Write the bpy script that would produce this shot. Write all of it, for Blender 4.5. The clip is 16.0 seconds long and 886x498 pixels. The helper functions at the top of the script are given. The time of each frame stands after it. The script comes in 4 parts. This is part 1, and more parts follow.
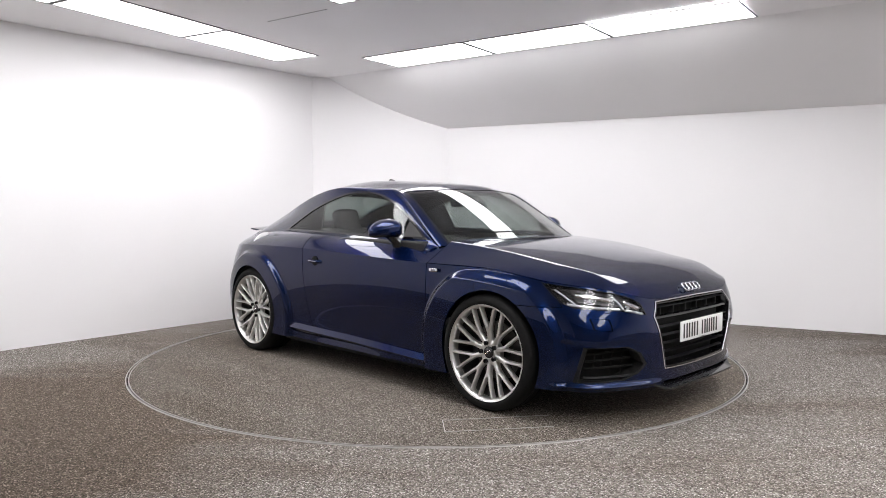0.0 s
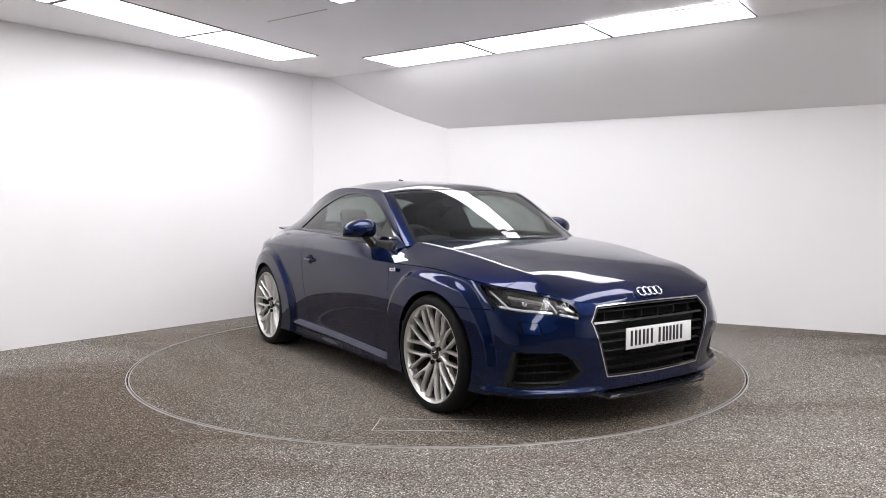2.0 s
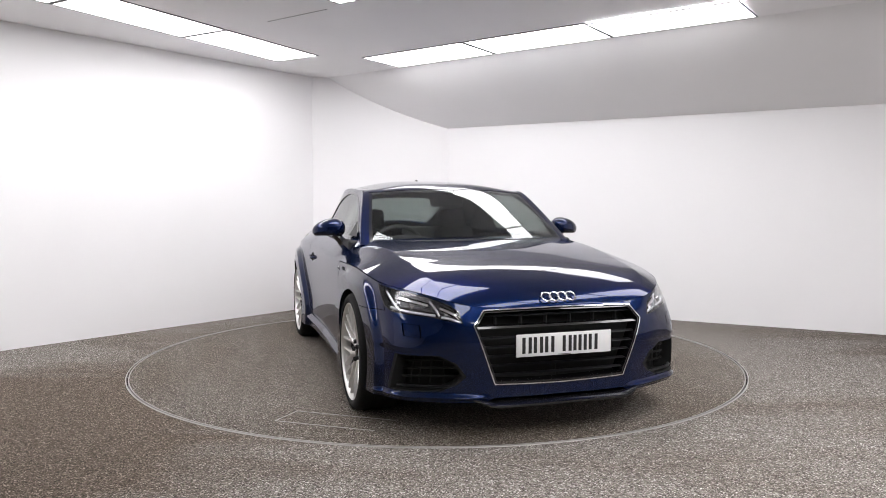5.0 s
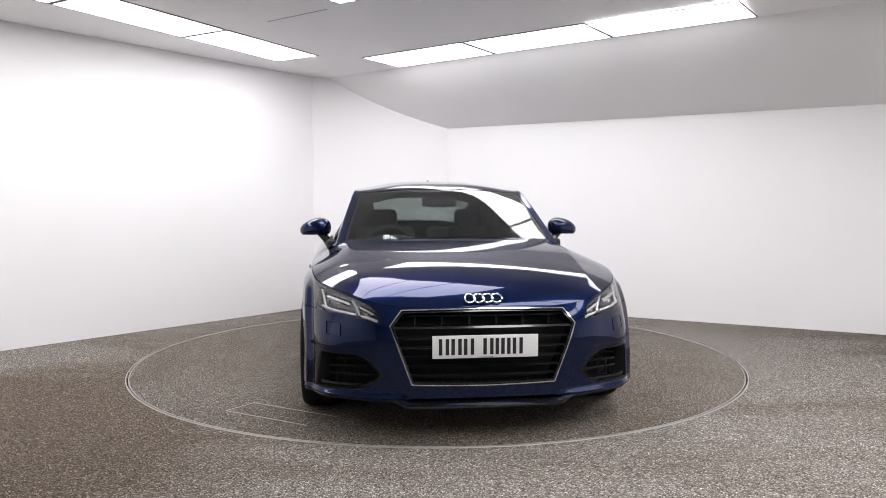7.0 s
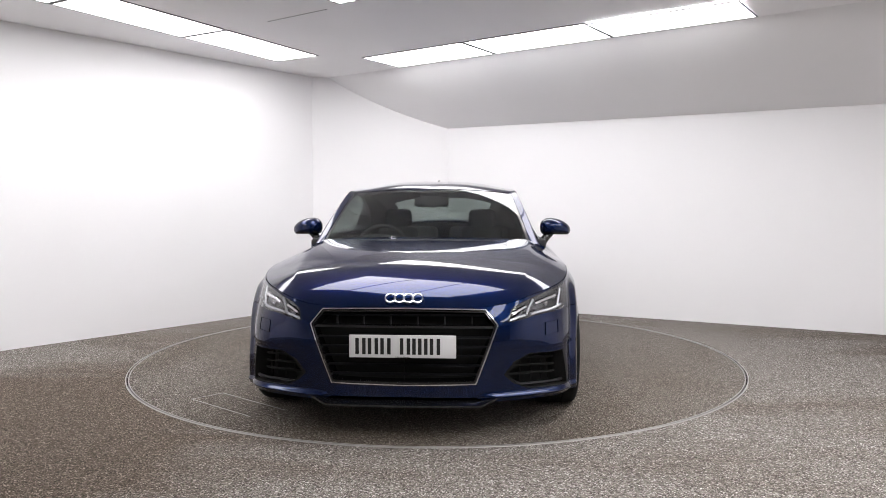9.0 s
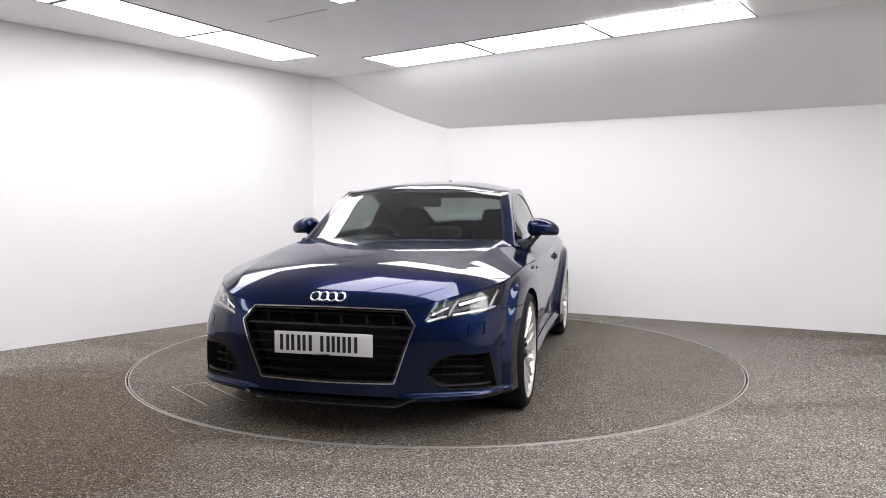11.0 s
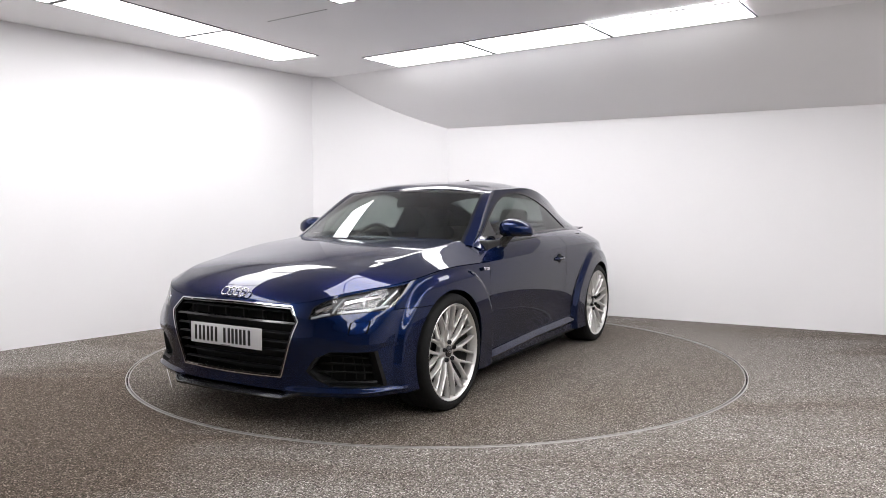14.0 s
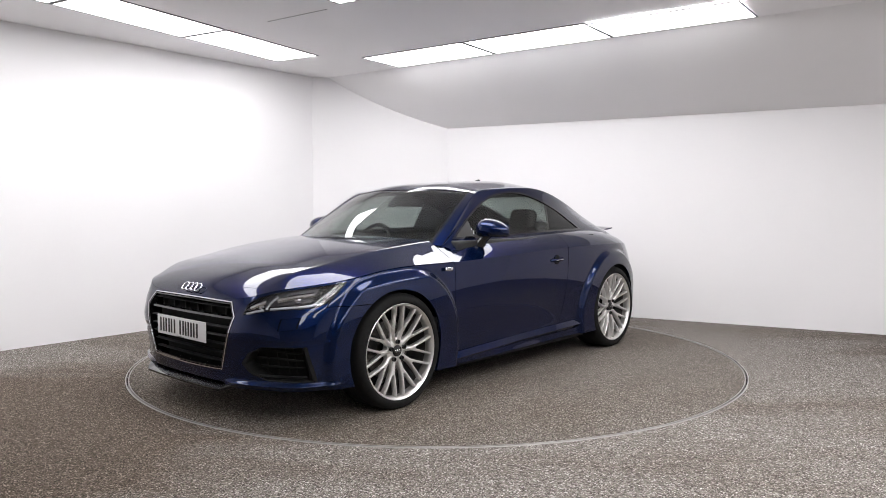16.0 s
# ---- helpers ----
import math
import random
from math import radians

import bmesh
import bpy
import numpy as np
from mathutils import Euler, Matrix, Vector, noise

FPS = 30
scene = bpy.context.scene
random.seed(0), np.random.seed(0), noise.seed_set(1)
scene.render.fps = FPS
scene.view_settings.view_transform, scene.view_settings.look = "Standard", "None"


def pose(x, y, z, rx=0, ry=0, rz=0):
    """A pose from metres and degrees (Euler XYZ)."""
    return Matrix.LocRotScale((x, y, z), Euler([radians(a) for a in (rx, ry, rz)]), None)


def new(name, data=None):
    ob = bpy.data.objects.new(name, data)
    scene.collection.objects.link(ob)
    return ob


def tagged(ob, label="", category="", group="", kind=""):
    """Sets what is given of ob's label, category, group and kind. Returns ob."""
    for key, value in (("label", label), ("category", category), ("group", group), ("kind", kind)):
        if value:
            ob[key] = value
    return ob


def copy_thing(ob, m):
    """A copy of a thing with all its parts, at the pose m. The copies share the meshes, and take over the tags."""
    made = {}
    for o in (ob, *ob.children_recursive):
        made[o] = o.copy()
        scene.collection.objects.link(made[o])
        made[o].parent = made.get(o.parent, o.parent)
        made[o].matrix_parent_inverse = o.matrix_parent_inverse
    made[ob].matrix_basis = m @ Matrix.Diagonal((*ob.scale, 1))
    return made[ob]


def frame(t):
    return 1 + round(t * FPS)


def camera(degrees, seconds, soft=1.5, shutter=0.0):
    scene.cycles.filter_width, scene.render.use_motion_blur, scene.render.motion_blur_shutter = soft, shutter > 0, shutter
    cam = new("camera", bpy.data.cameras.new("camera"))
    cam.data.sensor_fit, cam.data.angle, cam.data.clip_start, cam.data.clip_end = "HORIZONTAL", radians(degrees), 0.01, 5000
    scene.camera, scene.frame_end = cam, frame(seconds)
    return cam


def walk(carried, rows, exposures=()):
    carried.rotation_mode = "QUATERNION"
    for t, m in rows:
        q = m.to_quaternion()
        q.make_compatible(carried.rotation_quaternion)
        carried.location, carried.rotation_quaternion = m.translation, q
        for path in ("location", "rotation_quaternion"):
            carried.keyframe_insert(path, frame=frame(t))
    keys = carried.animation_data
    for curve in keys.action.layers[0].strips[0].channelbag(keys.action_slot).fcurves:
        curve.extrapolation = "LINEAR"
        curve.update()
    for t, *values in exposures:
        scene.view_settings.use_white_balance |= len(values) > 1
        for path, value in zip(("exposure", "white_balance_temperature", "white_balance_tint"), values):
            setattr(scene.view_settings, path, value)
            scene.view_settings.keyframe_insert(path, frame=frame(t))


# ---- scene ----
EYE_Y, EYE_Z = -5.62, 1.137
cam = camera(62.55, 16.0, soft=0.85)
AIM = pose(0, EYE_Y, EYE_Z, 90 - 3.255, 0, -0.21)
walk(cam, [(0, AIM), (16, AIM)])

SPIN_START, SPIN_RATE = 45.0, -5.415      # heading of the car towards the camera, degrees and degrees a second
PIVOT = Vector((-0.067, 0.0445, 0))       # centre of the turntable in the car's space
TABLE_R = 2.213
TABLE_X = -0.019                          # the turntable's centre, from the middle of the room


# ---- world and light ----
world = bpy.data.worlds.new("world")
world.use_nodes = True
world.node_tree.nodes["Background"].inputs[0].default_value = (0.8, 0.85, 1, 1)
world.node_tree.nodes["Background"].inputs[1].default_value = 0.05
scene.world = world
scene.view_settings.exposure = 0.0
LAMP = 9.2


# ---- materials ----
def material(name, color, rough=0.5, metal=0.0, coat=0.0, **more):
    m = bpy.data.materials.new(name)
    m.use_nodes = True
    b = m.node_tree.nodes["Principled BSDF"]
    b.inputs["Base Color"].default_value = (*color, 1)
    b.inputs["Roughness"].default_value = rough
    b.inputs["Metallic"].default_value = metal
    b.inputs["Coat Weight"].default_value = coat
    b.inputs["Coat Roughness"].default_value = 0.015
    for k, v in more.items():
        b.inputs[k.replace("_", " ")].default_value = v
    return m


def nd(m, kind, **ins):
    n = m.node_tree.nodes.new(kind)
    for k, v in ins.items():
        n.inputs[k.replace("_", " ")].default_value = v
    return n


def wire(m, a, out, b, inp):
    m.node_tree.links.new(a.outputs[out], b.inputs[inp])


def bsdf(m):
    return m.node_tree.nodes["Principled BSDF"]


def ramp(m, stops):
    r = m.node_tree.nodes.new("ShaderNodeValToRGB")
    while len(r.color_ramp.elements) < len(stops):
        r.color_ramp.elements.new(0.5)
    for e, (p, c) in zip(r.color_ramp.elements, stops):
        e.position, e.color = p, (*c, 1)
    return r


def roughen(m, scale, amount, bump=0.0, dist=0.001, detail=3.0):
    """Two-scale variation of roughness and a fine relief."""
    co = nd(m, "ShaderNodeTexCoord")
    n = nd(m, "ShaderNodeTexNoise", Scale=scale, Detail=detail)
    wire(m, co, "Object", n, "Vector")
    r0 = bsdf(m).inputs["Roughness"].default_value
    mr = nd(m, "ShaderNodeMapRange")
    mr.inputs["To Min"].default_value, mr.inputs["To Max"].default_value = max(0, r0 - amount), min(1, r0 + amount)
    wire(m, n, "Fac", mr, "Value")
    wire(m, mr, "Result", bsdf(m), "Roughness")
    if bump:
        b = nd(m, "ShaderNodeBump", Strength=bump, Distance=dist)
        wire(m, n, "Fac", b, "Height")
        wire(m, b, "Normal", bsdf(m), "Normal")
    return m


def carpet_material(name, low, high, place, stain=None):
    """Flecked loop-pile carpet; low and high tint its trodden and its cleaner areas."""
    m = material(name, (0.2, 0.18, 0.16), 0.95)
    co = nd(m, "ShaderNodeTexCoord")
    fine = nd(m, "ShaderNodeTexVoronoi", Scale=195.0)
    wire(m, co, "Object", fine, "Vector")
    fr = ramp(m, [(0.0, (0.030, 0.026, 0.022)), (0.3, (0.098, 0.087, 0.075)), (0.62, (0.165, 0.150, 0.134)), (0.88, (0.258, 0.240, 0.222)), (1.0, (0.56, 0.54, 0.52))])
    sep = nd(m, "ShaderNodeSeparateColor")
    wire(m, fine, "Color", sep, 0)
    wire(m, sep, 0, fr, 0)
    tint = nd(m, "ShaderNodeHueSaturation", Saturation=1.0)
    hue = nd(m, "ShaderNodeMapRange")
    hue.inputs["To Min"].default_value, hue.inputs["To Max"].default_value = 0.42, 0.58
    wire(m, sep, 1, hue, "Value")
    wire(m, hue, "Result", tint, "Hue")
    wire(m, fr, 0, tint, "Color")
    mid = nd(m, "ShaderNodeTexNoise", Scale=120.0, Detail=2.0, Roughness=0.6)
    wire(m, co, "Object", mid, "Vector")
    big = nd(m, "ShaderNodeTexNoise", Scale=0.55, Detail=6.0, Roughness=0.62)
    turn = nd(m, "ShaderNodeMapping")
    turn.inputs["Rotation"].default_value = (0, 0, radians(35))
    turn.inputs["Scale"].default_value = (0.45, 1.5, 1)
    turn.inputs["Location"].default_value = place
    wire(m, co, "Object", turn, "Vector")
    wire(m, turn, "Vector", big, "Vector")
    br = ramp(m, [(0.40, low), (0.57, high)])
    if stain:
        # a trodden brown patch with a soft, uneven edge
        far = nd(m, "ShaderNodeVectorMath")
        far.operation = "DISTANCE"
        far.inputs[1].default_value = stain
        wire(m, co, "Object", far, 0)
        fade = nd(m, "ShaderNodeMapRange")
        fade.inputs["From Min"].default_value, fade.inputs["From Max"].default_value = 0.5, 2.1
        fade.inputs["To Min"].default_value, fade.inputs["To Max"].default_value = 0.22, -0.06
        wire(m, far, "Value", fade, "Value")
        less = nd(m, "ShaderNodeMath")
        less.operation = "SUBTRACT"
        wire(m, big, "Fac", less, 0)
        wire(m, fade, "Result", less, 1)
        wire(m, less, "Value", br, 0)
    else:
        wire(m, big, "Fac", br, 0)
    mr = ramp(m, [(0.34, (0.66, 0.655, 0.65)), (0.5, (0.98, 0.98, 0.98)), (0.66, (1.34, 1.34, 1.345))])
    wire(m, mid, "Fac", mr, 0)
    m1 = nd(m, "ShaderNodeMix")
    m1.data_type, m1.blend_type = "RGBA", "MULTIPLY"
    m1.inputs[0].default_value = 1
    wire(m, tint, "Color", m1, 6)
    wire(m, br, 0, m1, 7)
    m2 = nd(m, "ShaderNodeMix")
    m2.data_type, m2.blend_type = "RGBA", "MULTIPLY"
    m2.inputs[0].default_value = 1
    wire(m, m1, 2, m2, 6)
    wire(m, mr, 0, m2, 7)
    wire(m, m2, 2, bsdf(m), "Base Color")
    b = nd(m, "ShaderNodeBump", Strength=0.7, Distance=0.004)
    wire(m, sep, 2, b, "Height")
    wire(m, b, "Normal", bsdf(m), "Normal")
    bsdf(m).inputs["Specular IOR Level"].default_value = 0.2
    return m


def wall_material(name, base):
    m = material(name, base, 0.62)
    co = nd(m, "ShaderNodeTexCoord")
    n = nd(m, "ShaderNodeTexNoise", Scale=0.8, Detail=6.0)
    wire(m, co, "Object", n, "Vector")
    r = ramp(m, [(0.3, tuple(c * 0.965 for c in base)), (0.7, base)])
    wire(m, n, "Fac", r, 0)
    wire(m, r, 0, bsdf(m), "Base Color")
    f = nd(m, "ShaderNodeTexNoise", Scale=160.0, Detail=3.0)
    wire(m, co, "Object", f, "Vector")
    b = nd(m, "ShaderNodeBump", Strength=0.12, Distance=0.002)
    wire(m, f, "Fac", b, "Height")
    wire(m, b, "Normal", bsdf(m), "Normal")
    return m


def paint_material():
    m = material("blue_metallic_paint", (0.008, 0.022, 0.13), 0.27, 0.72, 1.0, Specular_IOR_Level=0.1)
    bsdf(m).inputs["Coat IOR"].default_value = 1.41
    bsdf(m).inputs["Specular Tint"].default_value = (0.045, 0.10, 0.28, 1)
    co = nd(m, "ShaderNodeTexCoord")
    v = nd(m, "ShaderNodeTexVoronoi", Scale=700.0)
    wire(m, co, "Object", v, "Vector")
    sep = nd(m, "ShaderNodeSeparateColor")
    wire(m, v, "Color", sep, 0)
    r = ramp(m, [(0.0, (0.0008, 0.0054, 0.032)), (0.8, (0.0012, 0.0092, 0.053)), (1.0, (0.0028, 0.020, 0.105))])
    wire(m, sep, 0, r, 0)
    wire(m, r, 0, bsdf(m), "Base Color")
    peel = nd(m, "ShaderNodeTexNoise", Scale=110.0, Detail=1.0)
    wire(m, co, "Object", peel, "Vector")
    b2 = nd(m, "ShaderNodeBump", Strength=0.015, Distance=0.0004)
    wire(m, peel, "Fac", b2, "Height")
    wire(m, b2, "Normal", bsdf(m), "Coat Normal")
    return m


def glass_material(name, tint, ior=1.5):
    """Clear or tinted glass for solid panes."""
    m = material(name, tint, 0.0)
    bsdf(m).inputs["Transmission Weight"].default_value = 1.0
    bsdf(m).inputs["IOR"].default_value = ior
    return m


CARPET = carpet_material("carpet", (0.70, 0.61, 0.53), (1.21, 1.20, 1.195), (1.3, 0.4, 0), (-2.1, -1.6, 0))
DECK = carpet_material("turntable_carpet", (0.78, 0.715, 0.645), (0.99, 0.96, 0.925), (4.1, 2.7, 0))
WALL = wall_material("white_wall_paint", (0.90, 0.89, 0.90))
# for the unseen wall behind the camera, greyed so the bodywork reflects less light
WALL_UNSEEN = wall_material("unseen_wall_grey", (0.26, 0.255, 0.26))
CEIL = wall_material("ceiling_paint", (0.93, 0.92, 0.93))
LIGHT = material("light_panel", (1, 1, 1), 0.5)
bsdf(LIGHT).inputs["Emission Color"].default_value = (1.0, 0.985, 1.0, 1)
bsdf(LIGHT).inputs["Emission Strength"].default_value = LAMP
TRIM_GREY = roughen(material("panel_frame_grey", (0.16, 0.155, 0.16), 0.5), 40, 0.1)
METAL_STRIP = roughen(material("edge_strip_metal", (0.40, 0.385, 0.37), 0.45, 0.5), 30, 0.15)
SEAM = material("dark_seam", (0.02, 0.018, 0.016), 0.9)
PAINT = paint_material()
BLACK_GLOSS = roughen(material("gloss_black_plastic", (0.006, 0.006, 0.007), 0.12, 0, 0.5), 20, 0.05)
BLACK_MATT = roughen(material("matt_black_plastic", (0.010, 0.010, 0.011), 0.55), 60, 0.12, 0.1)
SLAT = roughen(material("dark_satin_plastic", (0.004, 0.004, 0.005), 0.45, Specular_IOR_Level=0.2), 50, 0.1)
LINER = material("wheel_well_black", (0.004, 0.004, 0.004), 0.95)
CHROME = roughen(material("chrome", (0.80, 0.80, 0.82), 0.08, 1.0), 15, 0.04)
SATIN = roughen(material("satin_aluminium", (0.60, 0.60, 0.60), 0.28, 1.0), 25, 0.08)
ALLOY = roughen(material("silver_alloy", (0.70, 0.69, 0.675), 0.36, 0.85, 0.15), 9, 0.03)
# the rim's alloy darkened: shade behind the spokes is put into the colour
BARREL = roughen(material("wheel_barrel_shaded", (0.16, 0.155, 0.15), 0.5, 0.8), 25, 0.1)
RUBBER = roughen(material("tyre_rubber", (0.006, 0.006, 0.006), 0.75, Specular_IOR_Level=0.25), 80, 0.12, 0.2)
DISC = roughen(material("brake_disc_steel", (0.09, 0.085, 0.08), 0.5, 1.0), 90, 0.1)
GLASS = glass_material("windscreen_glass", (0.54, 0.59, 0.57), 1.42)
DARKGLASS = glass_material("privacy_glass", (0.03, 0.032, 0.034), 1.35)
SIDEGLASS = glass_material("side_glass", (0.42, 0.47, 0.45), 1.4)
LENS = glass_material("headlamp_lens", (0.97, 0.97, 0.98), 1.3)
LEATHER = roughen(material("black_leather", (0.005, 0.005, 0.0055), 0.55), 45, 0.12, 0.25)
CABIN = roughen(material("dark_cabin_plastic", (0.005, 0.005, 0.0055), 0.65), 30, 0.1, 0.1)
LAMP_DARK = roughen(material("headlamp_dark_housing", (0.006, 0.006, 0.007), 0.3, 0.0), 30, 0.1)
REFLECTOR = roughen(material("lamp_reflector_grey", (0.13, 0.13, 0.135), 0.35, 1.0), 25, 0.08)
LAMP_CLEAR = material("headlamp_clear_bar", (0.62, 0.65, 0.68), 0.12, 0.4)
PLATE_WHITE = roughen(material("plate_white", (0.78, 0.78, 0.78), 0.35), 30, 0.05)
PLATE_BLACK = material("plate_black", (0.01, 0.01, 0.01), 0.4)
RED_LENS = material("tail_lamp_red", (0.35, 0.012, 0.015), 0.12, 0, 1.0)


# ---- mesh helpers ----
def finish(name, bm, mat, parent=None, label="", smooth=False, angle=None):
    me = bpy.data.meshes.new(name)
    if smooth:
        for f in bm.faces:
            f.smooth = True
    bm.normal_update()
    bm.to_mesh(me)
    bm.free()
    if angle:
        me.set_sharp_from_angle(angle=radians(angle))
    for mm in (mat if isinstance(mat, (list, tuple)) else [mat]):
        me.materials.append(mm)
    ob = new(name, me)
    if parent:
        ob.parent = parent
    if label:
        tagged(ob, label)
    return ob


def part(name, bm, mat, parent, label="", smooth=True, angle=35):
    return finish(name, bm, mat, parent, label, smooth, angle)


def add_box(bm, x0, x1, y0, y1, z0, z1, bevel=0.0, m=None):
    b = bmesh.new()
    bmesh.ops.create_cube(b, size=1)
    for v in b.verts:
        v.co = Vector(((x0 + x1) / 2 + v.co.x * (x1 - x0), (y0 + y1) / 2 + v.co.y * (y1 - y0), (z0 + z1) / 2 + v.co.z * (z1 - z0)))
    if bevel:
        bmesh.ops.bevel(b, geom=b.edges[:], offset=bevel, segments=3, affect="EDGES", profile=0.5)
    if m:
        b.transform(m)
    tmp = bpy.data.meshes.new("tmp")
    b.to_mesh(tmp)
    b.free()
    bm.from_mesh(tmp)
    bpy.data.meshes.remove(tmp)
    return bm


def add_prism(bm, pts, z0, z1):
    """A solid with a polygon for its plan."""
    lo = [bm.verts.new((p[0], p[1], z0)) for p in pts]
    hi = [bm.verts.new((p[0], p[1], z1)) for p in pts]
    n = len(pts)
    bm.faces.new(hi)
    bm.faces.new(lo[::-1])
    for i in range(n):
        bm.faces.new((lo[i], lo[(i + 1) % n], hi[(i + 1) % n], hi[i]))
    return bm


def add_lathe(bm, profile, n=64, axis="y", closed=False):
    """Turns (radius, along) pairs round the axis."""
    rings = []
    for r, a in profile:
        ring = []
        for k in range(n):
            t = 2 * math.pi * k / n
            c, s = r * math.cos(t), r * math.sin(t)
            ring.append(bm.verts.new({"y": (c, a, s), "z": (c, s, a), "x": (a, c, s)}[axis]))
        rings.append(ring)
    pairs = list(zip(rings, rings[1:])) + ([(rings[-1], rings[0])] if closed else [])
    for a, b in pairs:
        for k in range(n):
            bm.faces.new((a[k], a[(k + 1) % n], b[(k + 1) % n], b[k]))
    return bm


def add_tube(bm, pts, r, n=8, closed=False, squash=None):
    """A bar of round section along points; squash: (axis vector, factor) flattens the section."""
    pts = [Vector(p) for p in pts]
    N = len(pts)
    rings = []
    for i, p in enumerate(pts):
        a = pts[(i - 1) % N] if closed or i else p
        b = pts[(i + 1) % N] if closed or i < N - 1 else p
        t = (b - a).normalized()
        up = Vector((0, 0, 1)) if abs(t.z) < 0.9 else Vector((0, 1, 0))
        u = t.cross(up).normalized()
        w = u.cross(t)
        rr = r[i] if isinstance(r, (list, tuple)) else r
        ring = []
        for k in range(n):
            q = 2 * math.pi * k / n
            off = u * rr * math.cos(q) + w * rr * math.sin(q)
            if squash:
                ax = Vector(squash[0])
                off -= ax * off.dot(ax) * (1 - squash[1])
            ring.append(bm.verts.new(p + off))
        rings.append(ring)
    for a, b in list(zip(rings, rings[1:])) + ([(rings[-1], rings[0])] if closed else []):
        for k in range(n):
            bm.faces.new((a[k], a[(k + 1) % n], b[(k + 1) % n], b[k]))
    if not closed:
        bm.faces.new(rings[0][::-1])
        bm.faces.new(rings[-1])
    return bm


def spline(knots, values, at):
    """Natural cubic spline through values (n, k) at knots, read at the places given."""
    x, y, q = np.asarray(knots, float), np.asarray(values, float), np.asarray(at, float)
    n, h = len(x), np.diff(x)
    A, r = np.eye(n), np.zeros_like(y)
    for i in range(1, n - 1):
        A[i, i - 1], A[i, i], A[i, i + 1] = h[i - 1], 2 * (h[i - 1] + h[i]), h[i]
        r[i] = 6 * ((y[i + 1] - y[i]) / h[i] - (y[i] - y[i - 1]) / h[i - 1])
    M = np.linalg.solve(A, r.reshape(n, -1)).reshape(y.shape)
    i = np.clip(np.searchsorted(x, q) - 1, 0, n - 2)
    sh = (-1,) + (1,) * (y.ndim - 1)
    d, hh = (q - x[i]).reshape(sh), h[i].reshape(sh)
    e = hh - d
    return (M[i] * e**3 + M[i + 1] * d**3) / (6 * hh) + (y[i] / hh - M[i] * hh / 6) * e + (y[i + 1] / hh - M[i + 1] * hh / 6) * d


def smoothstep(a, b, x):
    t = np.clip((x - a) / (b - a), 0, 1)
    return t * t * (3 - 2 * t)


# ---- the room ----
C1, C2 = Vector((-1.443, 2.678)), Vector((0.085, 2.903))
LDIR, RDIR = (Vector((-3.49, 0.12)) - C1).normalized(), (Vector((3.98, 0.83)) - C2).normalized()
# south-west, south and east walls are unseen; east stands close to bounce light
CORNERS = [C1, C1 + LDIR * 6.2, Vector((-3.6, -8.0)), Vector((4.2, -8.0)), C2 + RDIR * 5.7, C2]
CEIL_Z, EAVE_Z = 2.6, 2.05


def wall(name, a, b, h, label, paint, side=0.12):
    d = (b - a).normalized()
    n = Vector((d.y, -d.x))
    if n.dot(-(a + b) / 2) > 0:
        n = -n
    bm = bmesh.new()
    add_prism(bm, [a, b, b + n * side, a + n * side], 0, h)
    return tagged(finish(name, bm, paint), label, "wall", kind="structure")


